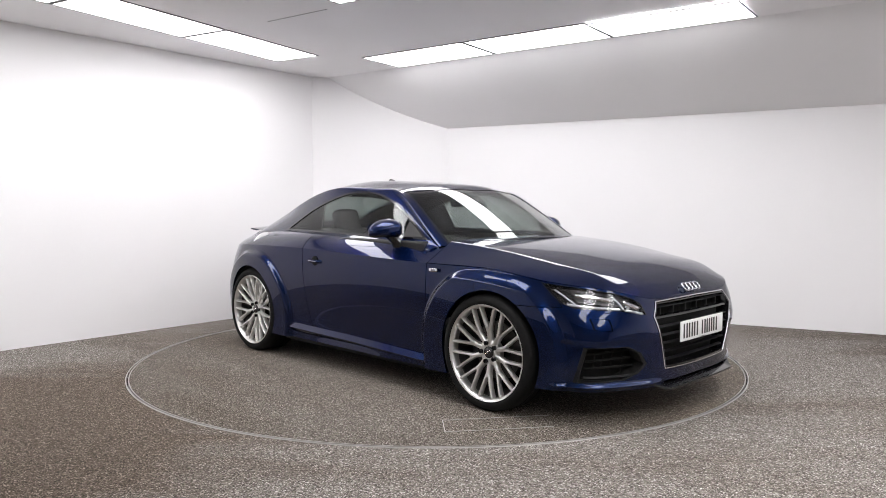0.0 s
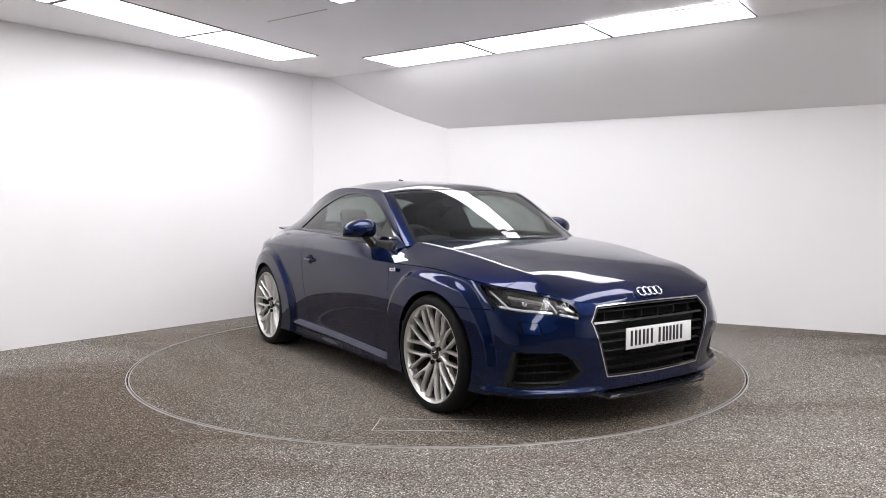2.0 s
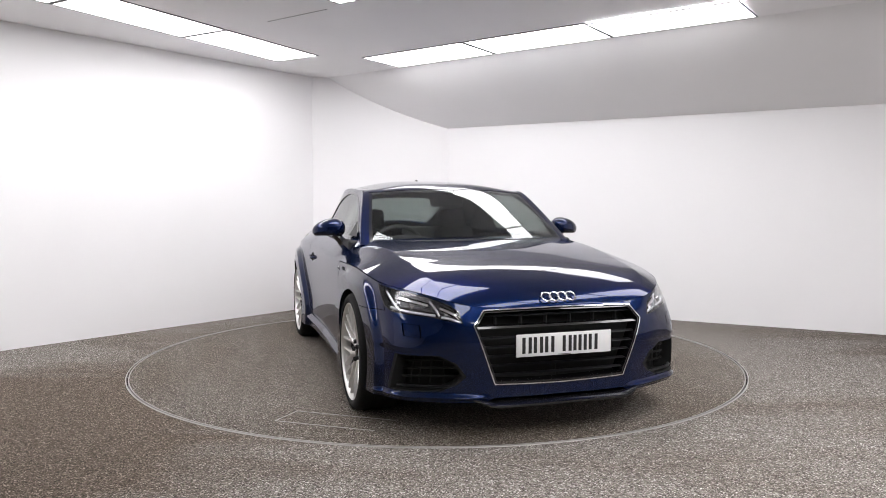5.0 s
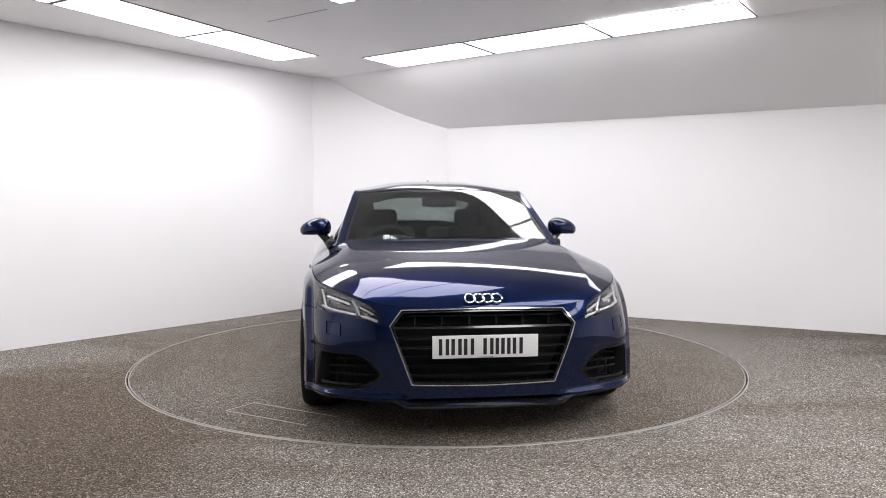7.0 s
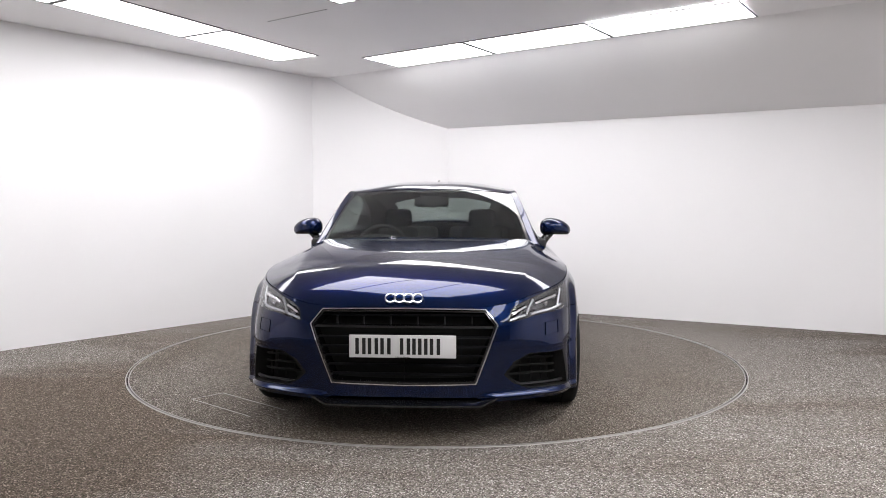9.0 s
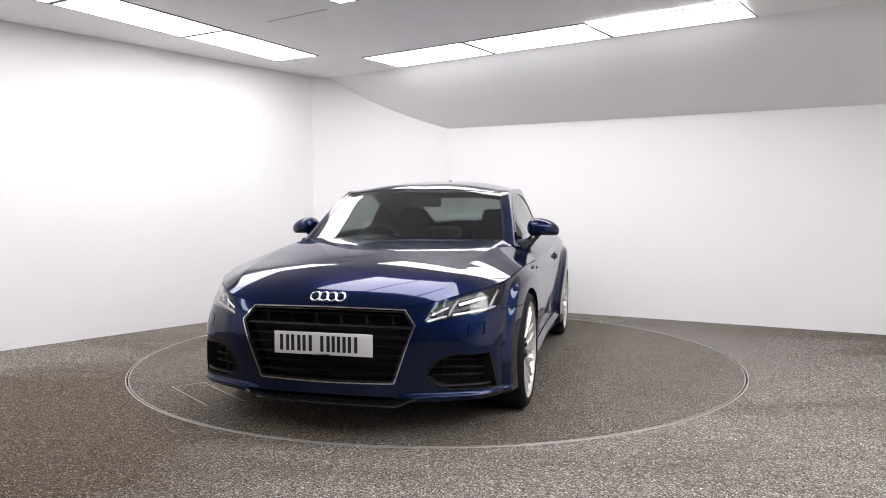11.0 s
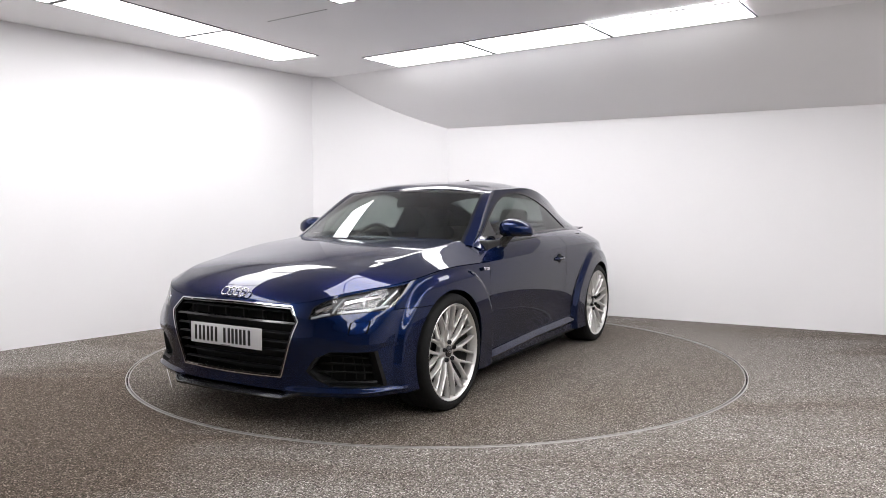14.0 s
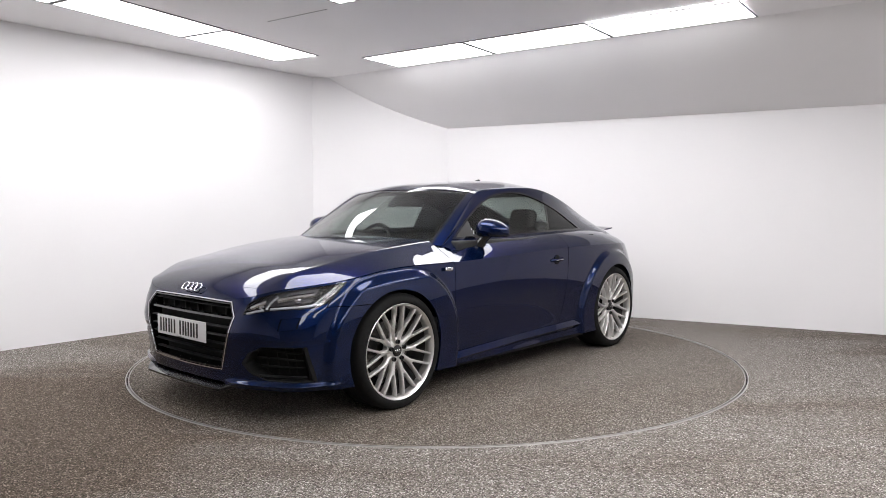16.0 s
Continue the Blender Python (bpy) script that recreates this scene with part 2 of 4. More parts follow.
def build_room():
    names = ["wall_west", "wall_south_west", "wall_south", "wall_east", "wall_north_east", "wall_north"]
    for i, nm in enumerate(names):
        wall(nm, CORNERS[i], CORNERS[(i + 1) % 6], CEIL_Z + 0.1, "plain unseen wall closing the room, greyed to darken reflections in the car" if nm == "wall_south" else "plain white painted showroom wall above grey carpet", WALL_UNSEEN if nm == "wall_south" else WALL)
    # floor with a round opening for the turntable
    bm = bmesh.new()
    n = 192
    inner = [bm.verts.new((TABLE_X + (TABLE_R + 0.012) * math.cos(2 * math.pi * k / n), (TABLE_R + 0.012) * math.sin(2 * math.pi * k / n), 0)) for k in range(n)]
    outer = []
    for k in range(n):
        d = Vector((math.cos(2 * math.pi * k / n), math.sin(2 * math.pi * k / n)))
        reach = 20.0
        for i in range(6):
            a, e = CORNERS[i], CORNERS[(i + 1) % 6] - CORNERS[i]
            det = d.x * -e.y + e.x * d.y
            if abs(det) > 1e-9:
                r_, u_ = (a.x * -e.y + e.x * a.y) / det, (d.x * a.y - d.y * a.x) / det
                if r_ > 0 and -0.001 <= u_ <= 1.001:
                    reach = min(reach, r_)
        outer.append(bm.verts.new((d.x * (reach + 0.06), d.y * (reach + 0.06), 0)))
    for k in range(n):
        bm.faces.new((inner[k], outer[k], outer[(k + 1) % n], inner[(k + 1) % n]))
    low = [bm.verts.new((v.co.x, v.co.y, -0.03)) for v in inner]
    for k in range(n):
        bm.faces.new((low[k], inner[k], inner[(k + 1) % n], low[(k + 1) % n]))
    tagged(finish("floor", bm, CARPET), "grey-brown flecked commercial carpet round the turntable", "floor", kind="structure")
    bm = bmesh.new()
    add_lathe(bm, [(TABLE_R + 0.012, -0.02), (TABLE_R + 0.012, 0.003), (TABLE_R + 0.018, 0.003), (TABLE_R + 0.020, 0.0)], 192, "z")
    bmesh.ops.translate(bm, verts=bm.verts, vec=(TABLE_X, 0, 0))
    tagged(finish("edge_trim", bm, METAL_STRIP, smooth=True, angle=30), "thin metal edging round the turntable opening", "trim", kind="structure")
    bm = bmesh.new()
    add_lathe(bm, [(0.01, -0.031), (TABLE_R + 0.02, -0.031)], 96, "z")
    bmesh.ops.translate(bm, verts=bm.verts, vec=(TABLE_X, 0, 0))
    tagged(finish("pit_floor", bm, SEAM), "dark pit under the turntable", "floor", kind="structure")
    # ceiling: flat part, and a part that slopes down to the low wall
    f0, f1 = Vector((-1.44, 2.83)), Vector((-1.44, 2.83)) + Vector((0.814, -0.581)) * 10.5
    bm = bmesh.new()
    rows = []
    N = 10
    for k in range(41):
        s = k / 40
        a = f0.lerp(f1, s)
        b = (C2 - RDIR * 1.9 + Vector((0.0, 0.0))).lerp(C2 + RDIR * 7.6, s)
        row = []
        for j in range(N + 1):
            r = j / N
            p = a.lerp(b, r)
            z = CEIL_Z - (CEIL_Z - EAVE_Z) * (1.18 * r - 0.18 * r * r)
            row.append(bm.verts.new((p.x, p.y, z)))
        rows.append(row)
    for a, b in zip(rows, rows[1:]):
        for j in range(N):
            bm.faces.new((a[j], a[j + 1], b[j + 1], b[j]))
    flat = [bm.verts.new((x, y, CEIL_Z)) for x, y in ((-9, -9), (9.0, -9))]
    bm.faces.new([flat[0], flat[1], rows[-1][0]] + [r[0] for r in rows[-2::-1]] + [bm.verts.new((-9, 2.79, CEIL_Z))])
    tagged(finish("ceiling", bm, CEIL, smooth=True, angle=12), "white ceiling sloping down to the low wall", "ceiling", kind="structure")
    # unseen cover added above the ceiling, so that no outside light comes in
    bm = bmesh.new()
    add_box(bm, -9, 9, -9, 5, 2.72, 2.8)
    tagged(finish("light_cover", bm, CEIL), "unseen cover added above the ceiling to keep outside light out", "ceiling", kind="structure")


def build_joint():
    a, b = Vector((-1.356, 0.223)), Vector((-0.833, -0.141))
    d = b - a
    bm = bmesh.new()
    add_box(bm, 0, d.length, -0.0022, 0.0022, -0.0015, 0.002)
    bm.transform(Matrix.Translation((a.x, a.y, CEIL_Z)) @ Matrix.Rotation(math.atan2(d.y, d.x), 4, "Z"))
    tagged(finish("ceiling_trim", bm, SEAM), "thin dark open joint in the ceiling", "trim", kind="structure")


UA, UB = Vector((-0.498, -0.867)), Vector((0.818, -0.575))


def light_panel(corner, along, across, l=1.18, w=0.56, sag=0.0):
    """A flush panel: along and across are unit vectors from its corner."""
    root = new("ceiling_light")
    c = corner + along * l / 2 + across * w / 2
    ang = math.atan2(along.y, along.x)
    root.matrix_basis = pose(c.x, c.y, CEIL_Z - 0.3 * radians(abs(sag)), 0, 0, math.degrees(ang)) @ Matrix.Rotation(radians(sag), 4, "X")
    bm = bmesh.new()
    add_box(bm, -l / 2, l / 2, -w / 2, w / 2, -0.004, -0.001)
    part("diffuser", bm, LIGHT, root, "glowing white diffuser", smooth=False)
    bm = bmesh.new()
    for x0, x1, y0, y1 in ((-l / 2 - 0.012, l / 2 + 0.012, -w / 2 - 0.012, -w / 2), (-l / 2 - 0.012, l / 2 + 0.012, w / 2, w / 2 + 0.012), (-l / 2 - 0.012, -l / 2, -w / 2, w / 2), (l / 2, l / 2 + 0.012, -w / 2, w / 2)):
        add_box(bm, x0, x1, y0, y1, -0.007, 0.0)
    part("frame", bm, TRIM_GREY, root, smooth=False)
    return tagged(root, "long rectangular white panel light set in the ceiling, of a set partly added out of view", "ceiling light", "ceiling panel lights")


def build_lights():
    a0 = Vector((-1.19, 1.50))
    wA = Vector((-0.867, 0.498))
    for k in range(5):
        light_panel(a0 + UA * 1.19 * k, UA, wA, 1.15, 0.5)
    b0 = Vector((-0.75, 1.60))
    wB = Vector((0.575, 0.818))
    for k in range(3):
        light_panel(b0 + UB * 1.175 * k - wB * (0.015 if k == 2 else 0.0), UB, wB, 1.135, 0.565, 1.3 if k == 2 else 0.0)     # the last one sags a little
    # column added on the right, out of view, to lift the light there
    for k in range(5):
        light_panel(Vector((2.52, -0.70)) + UA * 1.19 * k, UA, -wA, 1.15, 0.58)
    # three panels set crosswise, side by side
    c0 = Vector((-0.718, -0.305))
    for k in range(3):
        light_panel(c0 + UB * 0.585 * k, -wB, UB, 1.15, 0.56)
    # second added column, farther right and unseen, brightening that side too
    for k in range(4):
        light_panel(Vector((3.75, -1.75)) + UA * 1.19 * k, UA, -wA, 1.15, 0.58)


build_room()
build_joint()
build_lights()


# ---- the turntable ----
def build_turntable():
    root = new("turntable")
    bm = bmesh.new()
    add_lathe(bm, [(0.001, 0.0), (TABLE_R * 0.5, 0.0), (TABLE_R - 0.004, 0.0), (TABLE_R, -0.003), (TABLE_R, -0.03), (0.001, -0.03)], 192, "z")
    part("deck", bm, DECK, root, "grey-brown flecked carpet disc", angle=40)
    bm = bmesh.new()
    add_lathe(bm, [(TABLE_R - 0.006, 0.0002), (TABLE_R - 0.005, 0.0028), (TABLE_R + 0.001, 0.003), (TABLE_R + 0.002, -0.02)], 192, "z")
    part("rim_strip", bm, METAL_STRIP, root, "thin metal edging strip")
    return tagged(root, "large round carpeted turntable set flush in the floor", "turntable")


TABLE = build_turntable()


# ---- the car's skin ----
class Skin:
    """A triangle mesh that can be cut along the zero line of any function of its points."""

    def __init__(self, co, no, uv, tri):
        self.co, self.no, self.uv, self.tri = co, no, uv, tri

    @staticmethod
    def grid(co, uv):
        nu, nv = co.shape[:2]
        du, dv = np.gradient(co, axis=0), np.gradient(co, axis=1)
        no = np.cross(du, dv)
        ln = np.linalg.norm(no, axis=2, keepdims=True)
        no = no / np.maximum(ln, 1e-12)
        i = np.arange(nu * nv).reshape(nu, nv)
        a, b, c, d = i[:-1, :-1].ravel(), i[1:, :-1].ravel(), i[1:, 1:].ravel(), i[:-1, 1:].ravel()
        return Skin(co.reshape(-1, 3), no.reshape(-1, 3), uv.reshape(-1, 2), np.vstack([np.c_[a, b, c], np.c_[a, c, d]]))

    def tidy(self):
        used, inv = np.unique(self.tri.ravel(), return_inverse=True)
        return Skin(self.co[used], self.no[used], self.uv[used], inv.reshape(-1, 3))

    def cut(self, g):
        """Both sides of g = 0: (where g < 0, where g > 0)."""
        g = np.where(np.abs(g) < 1e-7, 1e-7, g)
        co, no, uv = [self.co], [self.no], [self.uv]
        made, count = {}, len(self.co)
        low, high = [], []
        s = g[self.tri] > 0
        k = s.sum(1)
        low.append(self.tri[k == 0])
        high.append(self.tri[k == 3])
        extra_c, extra_n, extra_u, lo, hi = [], [], [], [], []

        def mid(a, b):
            nonlocal count
            key = (a, b) if a < b else (b, a)
            if key not in made:
                f = g[a] / (g[a] - g[b])
                extra_c.append(self.co[a] + f * (self.co[b] - self.co[a]))
                n = self.no[a] + f * (self.no[b] - self.no[a])
                extra_n.append(n / max(np.linalg.norm(n), 1e-9))
                extra_u.append(self.uv[a] + f * (self.uv[b] - self.uv[a]))
                made[key] = count
                count += 1
            return made[key]

        for t, ss in zip(self.tri[(k == 1) | (k == 2)], s[(k == 1) | (k == 2)]):
            odd = int(np.argmax(ss)) if ss.sum() == 1 else int(np.argmin(ss))
            a, b, c = int(t[odd]), int(t[(odd + 1) % 3]), int(t[(odd + 2) % 3])
            ab, ac = mid(a, b), mid(a, c)
            one, two = (hi, lo) if ss.sum() == 1 else (lo, hi)
            one.append((a, ab, ac))
            two.append((ab, b, c))
            two.append((ab, c, ac))
        if extra_c:
            co.append(np.array(extra_c)), no.append(np.array(extra_n)), uv.append(np.array(extra_u))
        co, no, uv = np.vstack(co), np.vstack(no), np.vstack(uv)
        e = np.zeros((0, 3), int)
        L = np.vstack([low[0], np.array(lo, int) if lo else e])
        Hh = np.vstack([high[0], np.array(hi, int) if hi else e])
        return Skin(co, no, uv, L).tidy(), Skin(co, no, uv, Hh).tidy()

    def keep(self, g):
        return self.cut(g)[0]

    def drop(self, g):
        return self.cut(g)[1]

    def outward(self, axis):
        """Faces and normals turned so that they point along the axis on the whole."""
        a, b, c = (self.co[self.tri[:, k]] for k in range(3))
        fn = np.cross(b - a, c - a)
        if fn[:, axis].sum() < 0:
            self.tri = self.tri[:, ::-1]
            fn = -fn
        if (self.no[:, axis]).sum() < 0:
            self.no = -self.no
        return self

    def flipped(self):
        m = np.array([1, -1, 1])
        return Skin(self.co * m, self.no * m, self.uv, self.tri[:, ::-1])

    def moved(self, d):
        return Skin(self.co + self.no * d, self.no, self.uv, self.tri)

    def plus(self, o):
        return Skin(np.vstack([self.co, o.co]), np.vstack([self.no, o.no]), np.vstack([self.uv, o.uv]), np.vstack([self.tri, o.tri + len(self.co)]))

    def both(self):
        """With its mirror image across the car's middle."""
        return self.plus(self.flipped())


def panel(name, sk, mat, parent, label="", depth=0.012):
    """Skin as a sheet-metal panel: smooth face and edges turned inwards."""
    co, no, tri = sk.co, sk.no, sk.tri
    if depth:
        e = np.vstack([tri[:, [0, 1]], tri[:, [1, 2]], tri[:, [2, 0]]])
        key = np.sort(e, axis=1)
        _, first, cnt = np.unique(key[:, 0] * (len(co) + 1) + key[:, 1], return_index=True, return_counts=True)
        b = e[first[cnt == 1]]
        b = b[~((np.abs(co[b[:, 0], 1]) < 1e-5) & (np.abs(co[b[:, 1], 1]) < 1e-5))]
        n0 = len(co)
        a, c = b[:, 0], b[:, 1]
        out = np.cross(co[c] - co[a], no[a])
        out /= np.maximum(np.linalg.norm(out, axis=1, keepdims=True), 1e-9)
        m = len(b)
        co = np.vstack([co, co[a], co[c], co[a] - no[a] * depth, co[c] - no[c] * depth])
        no = np.vstack([no, out, out, out, out])
        i = np.arange(m)
        A, C, A2, C2_ = n0 + i, n0 + m + i, n0 + 2 * m + i, n0 + 3 * m + i
        tri = np.vstack([tri, np.c_[C, A, A2], np.c_[C, A2, C2_]])
    me = bpy.data.meshes.new(name)
    me.from_pydata(co.tolist(), [], tri.tolist())
    me.polygons.foreach_set("use_smooth", [True] * len(me.polygons))
    me.normals_split_custom_set_from_vertices([tuple(v) for v in no])
    me.materials.append(mat)
    ob = new(name, me)
    ob.parent = parent
    if label:
        tagged(ob, label)
    return ob


def pane(name, sk, mat, parent, label="", thick=0.0045):
    """A sheet of glass with two faces and closed edges."""
    inner = Skin(sk.co - sk.no * thick, -sk.no, sk.uv, sk.tri[:, ::-1])
    co, no, tri = np.vstack([sk.co, inner.co]), np.vstack([sk.no, inner.no]), np.vstack([sk.tri, inner.tri + len(sk.co)])
    e = np.vstack([sk.tri[:, [0, 1]], sk.tri[:, [1, 2]], sk.tri[:, [2, 0]]])
    key = np.sort(e, axis=1)
    _, first, cnt = np.unique(key[:, 0] * (len(sk.co) + 1) + key[:, 1], return_index=True, return_counts=True)
    b = e[first[cnt == 1]]
    b = b[~((np.abs(co[b[:, 0], 1]) < 1e-5) & (np.abs(co[b[:, 1], 1]) < 1e-5))]
    n = len(sk.co)
    tri = np.vstack([tri, np.c_[b[:, 1], b[:, 0], b[:, 0] + n], np.c_[b[:, 1], b[:, 0] + n, b[:, 1] + n]])
    me = bpy.data.meshes.new(name)
    me.from_pydata(co.tolist(), [], tri.tolist())
    me.polygons.foreach_set("use_smooth", [True] * len(me.polygons))
    me.normals_split_custom_set_from_vertices([tuple(v) for v in no])
    me.materials.append(mat)
    ob = new(name, me)
    ob.parent = parent
    ob.visible_shadow = False
    if label:
        tagged(ob, label)
    return ob


AXLE = 1.2525
WHEEL_Z = 0.328
ARCH_R = 0.352

# rows from the sill up to the shoulder line, columns from the nose round the flank to the tail
SIDE_S = [0, 1, 2, 3, 4, 5, 6, 7, 8, 9, 10, 11, 12]
FX = {
    0: [(2.045, 0, .19), (2.025, .38, .19), (1.92, .66, .19), (1.735, .835, .19), (1.25, .885, .18), (.75, .87, .165), (0, .86, .165), (-.6, .865, .17), (-1.25, .885, .19), (-1.70, .80, .24), (-1.86, .63, .25), (-1.98, .33, .25), (-2.01, 0, .25)],
    1: [(2.045, 0, .30), (2.028, .38, .30), (1.925, .66, .30), (1.745, .835, .30), (1.25, .888, .30), (.75, .868, .28), (0, .852, .28), (-.6, .862, .29), (-1.25, .888, .31), (-1.71, .805, .34), (-1.88, .64, .35), (-2.0, .33, .35), (-2.03, 0, .35)],
    2: [(2.055, 0, .44), (2.035, .42, .44), (1.945, .65, .44), (1.755, .825, .44), (1.25, .893, .46), (.75, .882, .45), (0, .868, .45), (-.6, .876, .46), (-1.25, .893, .47), (-1.71, .81, .48), (-1.89, .64, .48), (-2.01, .33, .48), (-2.04, 0, .48)],
    3: [(2.04, 0, .57), (2.022, .44, .56), (1.945, .63, .565), (1.72, .822, .59), (1.25, .892, .63), (.75, .893, .64), (0, .888, .645), (-.6, .892, .65), (-1.25, .895, .66), (-1.70, .80, .66), (-1.88, .635, .65), (-2.0, .33, .65), (-2.03, 0, .65)],
    4: [(2.005, 0, .655), (1.985, .42, .654), (1.885, .64, .703), (1.60, .812, .744), (1.25, .868, .795), (.75, .882, .803), (0, .886, .824), (-.6, .884, .842), (-1.25, .872, .842), (-1.67, .765, .825), (-1.84, .61, .81), (-1.97, .33, .81), (-2.0, 0, .81)],
}


def side_point_grid(ns=760, nr=210):
    s = np.linspace(0, 12, ns)
    rows = np.stack([spline(SIDE_S, np.array(FX[k]), s) for k in range(5)])      # 5, ns, 3
    r = np.linspace(0, 4, nr)
    co = spline(range(5), rows, r).transpose(1, 0, 2)                            # ns, nr, 3
    x, y, z = co[..., 0], co[..., 1], co[..., 2]
    side = smoothstep(0.74, 0.84, y)
    for cx, cz, amount in ((1.215, .30, 0.031), (-1.24, .29, 0.032)):
        rr = np.hypot(x - cx, z - cz)
        co[..., 1] += amount * (1 - smoothstep(0.480, 0.530, rr)) * side * (1 - smoothstep(3.5, 3.97, r))[None, :]
    S, R = np.meshgrid(s, r, indexing="ij")
    nose = smoothstep(0.9, 1.3, S) * (1 - smoothstep(2.95, 3.3, S))
    push = 0.016 * np.exp(-((R - 0.22) / 0.13) ** 2) * nose                       # blade along the foot of the bumper
    push += 0.006 * smoothstep(1.93, 2.12, R) * (1 - smoothstep(2.3, 3.0, R)) * nose   # brow above the air intake
    co[..., 0] += push * 0.8
    co[..., 1] += push * 0.6 * smoothstep(0.3, 0.7, y)
    uv = np.stack(np.meshgrid(s, r, indexing="ij"), -1)
    return co, uv


def top_line():
    x = [2.02, 2.005, 1.988, 1.948, 1.88, 1.80, 1.7, 1.55, 1.35, 1.05, .8, .5, 0, -.6, -1.2, -1.7, -1.9, -2.01]
    z = [.635, .655, .678, .714, .757, .793, .826, .857, .887, .921, .939, .960, .978, .982, .966, .925, .87, .80]
    return x, z


def hood_z(x):
    xs, zs = top_line()
    k = np.arange(len(xs))
    kk = np.linspace(0, len(xs) - 1, 3000)
    c = spline(k, np.c_[xs, zs], kk)
    order = np.argsort(c[:, 0])
    return np.interp(x, c[order, 0], c[order, 1])


def hood_grid(ns=560, nt=120):
    s = np.linspace(0, 12, ns)
    edge = spline(SIDE_S, np.array(FX[4]), s)
    # where each line from the edge meets the middle
    cx = np.interp(s, [0, 1, 2, 3, 4, 5, 6, 7, 8, 9, 10, 11, 12], [2.005, 1.90, 1.72, 1.46, 1.18, .74, 0, -.6, -1.22, -1.62, -1.77, -1.90, -2.0])
    t = np.linspace(0, 1, nt)
    t = 1 - (1 - t) ** 1.5
    E_, T = edge[:, None, :], t[None, :, None]
    spine = np.stack([cx, np.zeros(ns), np.zeros(ns)], -1)[:, None, :]
    co = E_ + (spine - E_) * T
    frac = (1 - T[..., 0]) * np.ones((ns, 1))
    p = np.interp(edge[:, 0], [-2, -1.2, .3, .75, 1.3, 1.9], [5, 8, 8, 5.0, 4.6, 3.0])[:, None]
    drop = (edge[:, 2] - hood_z(edge[:, 0]))[:, None]
    x, y = co[..., 0], co[..., 1]
    # a crease runs from the screen's foot to the headlamp's inner corner: gently crowned inside it, falling away outside
    yc = np.interp(x, [.6, 1.1, 1.4, 1.6, 1.8, 1.95], [.675, .664, .640, .622, .60, .55])
    on = smoothstep(.50, .72, x) * (1 - smoothstep(1.70, 1.95, x))
    fc = np.clip(yc / np.maximum(edge[:, 1], 0.3)[:, None], 0.4, 0.9)
    g = np.clip((frac - fc) / (1 - fc), 0, 1)
    lean = np.interp(x, [.95, 1.4], [1.0, 0.72])
    share = np.interp(x, [.8, 1.2, 1.5], [.12, .22, .33])
    creased = share * np.minimum(frac / fc, 1) ** 2.1 + (1 - share) * (lean * g + (1 - lean) * g * g)
    z = hood_z(x) + drop * (frac**p * (1 - on) + creased * on)
    co[..., 2] = z
    uv = np.stack(np.meshgrid(s, t, indexing="ij"), -1)
    return co, uv


# greenhouse: columns from the screen's foot to the tail, rows from the middle out to below the belt
GX = [
    [(.892, 0, .916), (.850, .36, .911), (.735, .705, .901), (.702, .738, .891), (.675, .778, .880), (.66, .785, .84)],
    [(.66, 0, 1.075), (.624, .34, 1.067), (.535, .662, 1.040), (.51, .703, 1.008), (.445, .768, .920), (.44, .778, .86)],
    [(.325, 0, 1.258), (.300, .31, 1.252), (.245, .592, 1.226), (.228, .638, 1.184), (.20, .756, .935), (.20, .765, .87)],
    [(.07, 0, 1.316), (.065, .30, 1.307), (.04, .572, 1.266), (.035, .626, 1.220), (.02, .744, .942), (.02, .755, .87)],
    [(-.3, 0, 1.343), (-.3, .30, 1.333), (-.3, .566, 1.286), (-.3, .626, 1.234), (-.3, .733, .948), (-.3, .75, .87)],
    [(-.65, 0, 1.336), (-.65, .30, 1.326), (-.65, .555, 1.272), (-.65, .617, 1.215), (-.65, .716, .953), (-.65, .74, .87)],
    [(-1.05, 0, 1.260), (-1.05, .28, 1.247), (-1.05, .513, 1.187), (-1.05, .575, 1.129), (-1.05, .690, .953), (-1.05, .73, .87)],
    [(-1.4, 0, 1.134), (-1.4, .27, 1.121), (-1.4, .473, 1.071), (-1.4, .536, 1.034), (-1.4, .658, .938), (-1.4, .71, .86)],
    [(-1.75, 0, .968), (-1.75, .26, .962), (-1.75, .448, .940), (-1.75, .51, .922), (-1.75, .61, .880), (-1.75, .66, .83)],
    [(-1.98, 0, .85), (-1.98, .20, .845), (-1.96, .33, .835), (-1.95, .38, .825), (-1.94, .44, .80), (-1.93, .48, .76)],
]


def cabin_grid(nu=420, nv=170):
    u, v = np.linspace(0, 9, nu), np.linspace(0, 5, nv)
    g = np.array(GX)
    a = spline(range(10), g, u)
    co = spline(range(6), a.transpose(1, 0, 2), v).transpose(1, 0, 2)
    return co, np.stack(np.meshgrid(u, v, indexing="ij"), -1)


def poly_dist(px, py, poly):
    """Signed distance to a closed polygon, negative inside."""
    P = np.array(poly, float)
    Q = np.roll(P, -1, 0)
    best, inside = np.full(px.shape, 1e9), np.zeros(px.shape, bool)
    for a, b in zip(P, Q):
        e = b - a
        t = np.clip(((px - a[0]) * e[0] + (py - a[1]) * e[1]) / (e @ e), 0, 1)
        best = np.minimum(best, np.hypot(px - a[0] - t * e[0], py - a[1] - t * e[1]))
        if a[1] != b[1]:
            inside ^= ((a[1] > py) != (b[1] > py)) & (px < (b[0] - a[0]) * (py - a[1]) / (b[1] - a[1]) + a[0])
    return np.where(inside, -best, best)


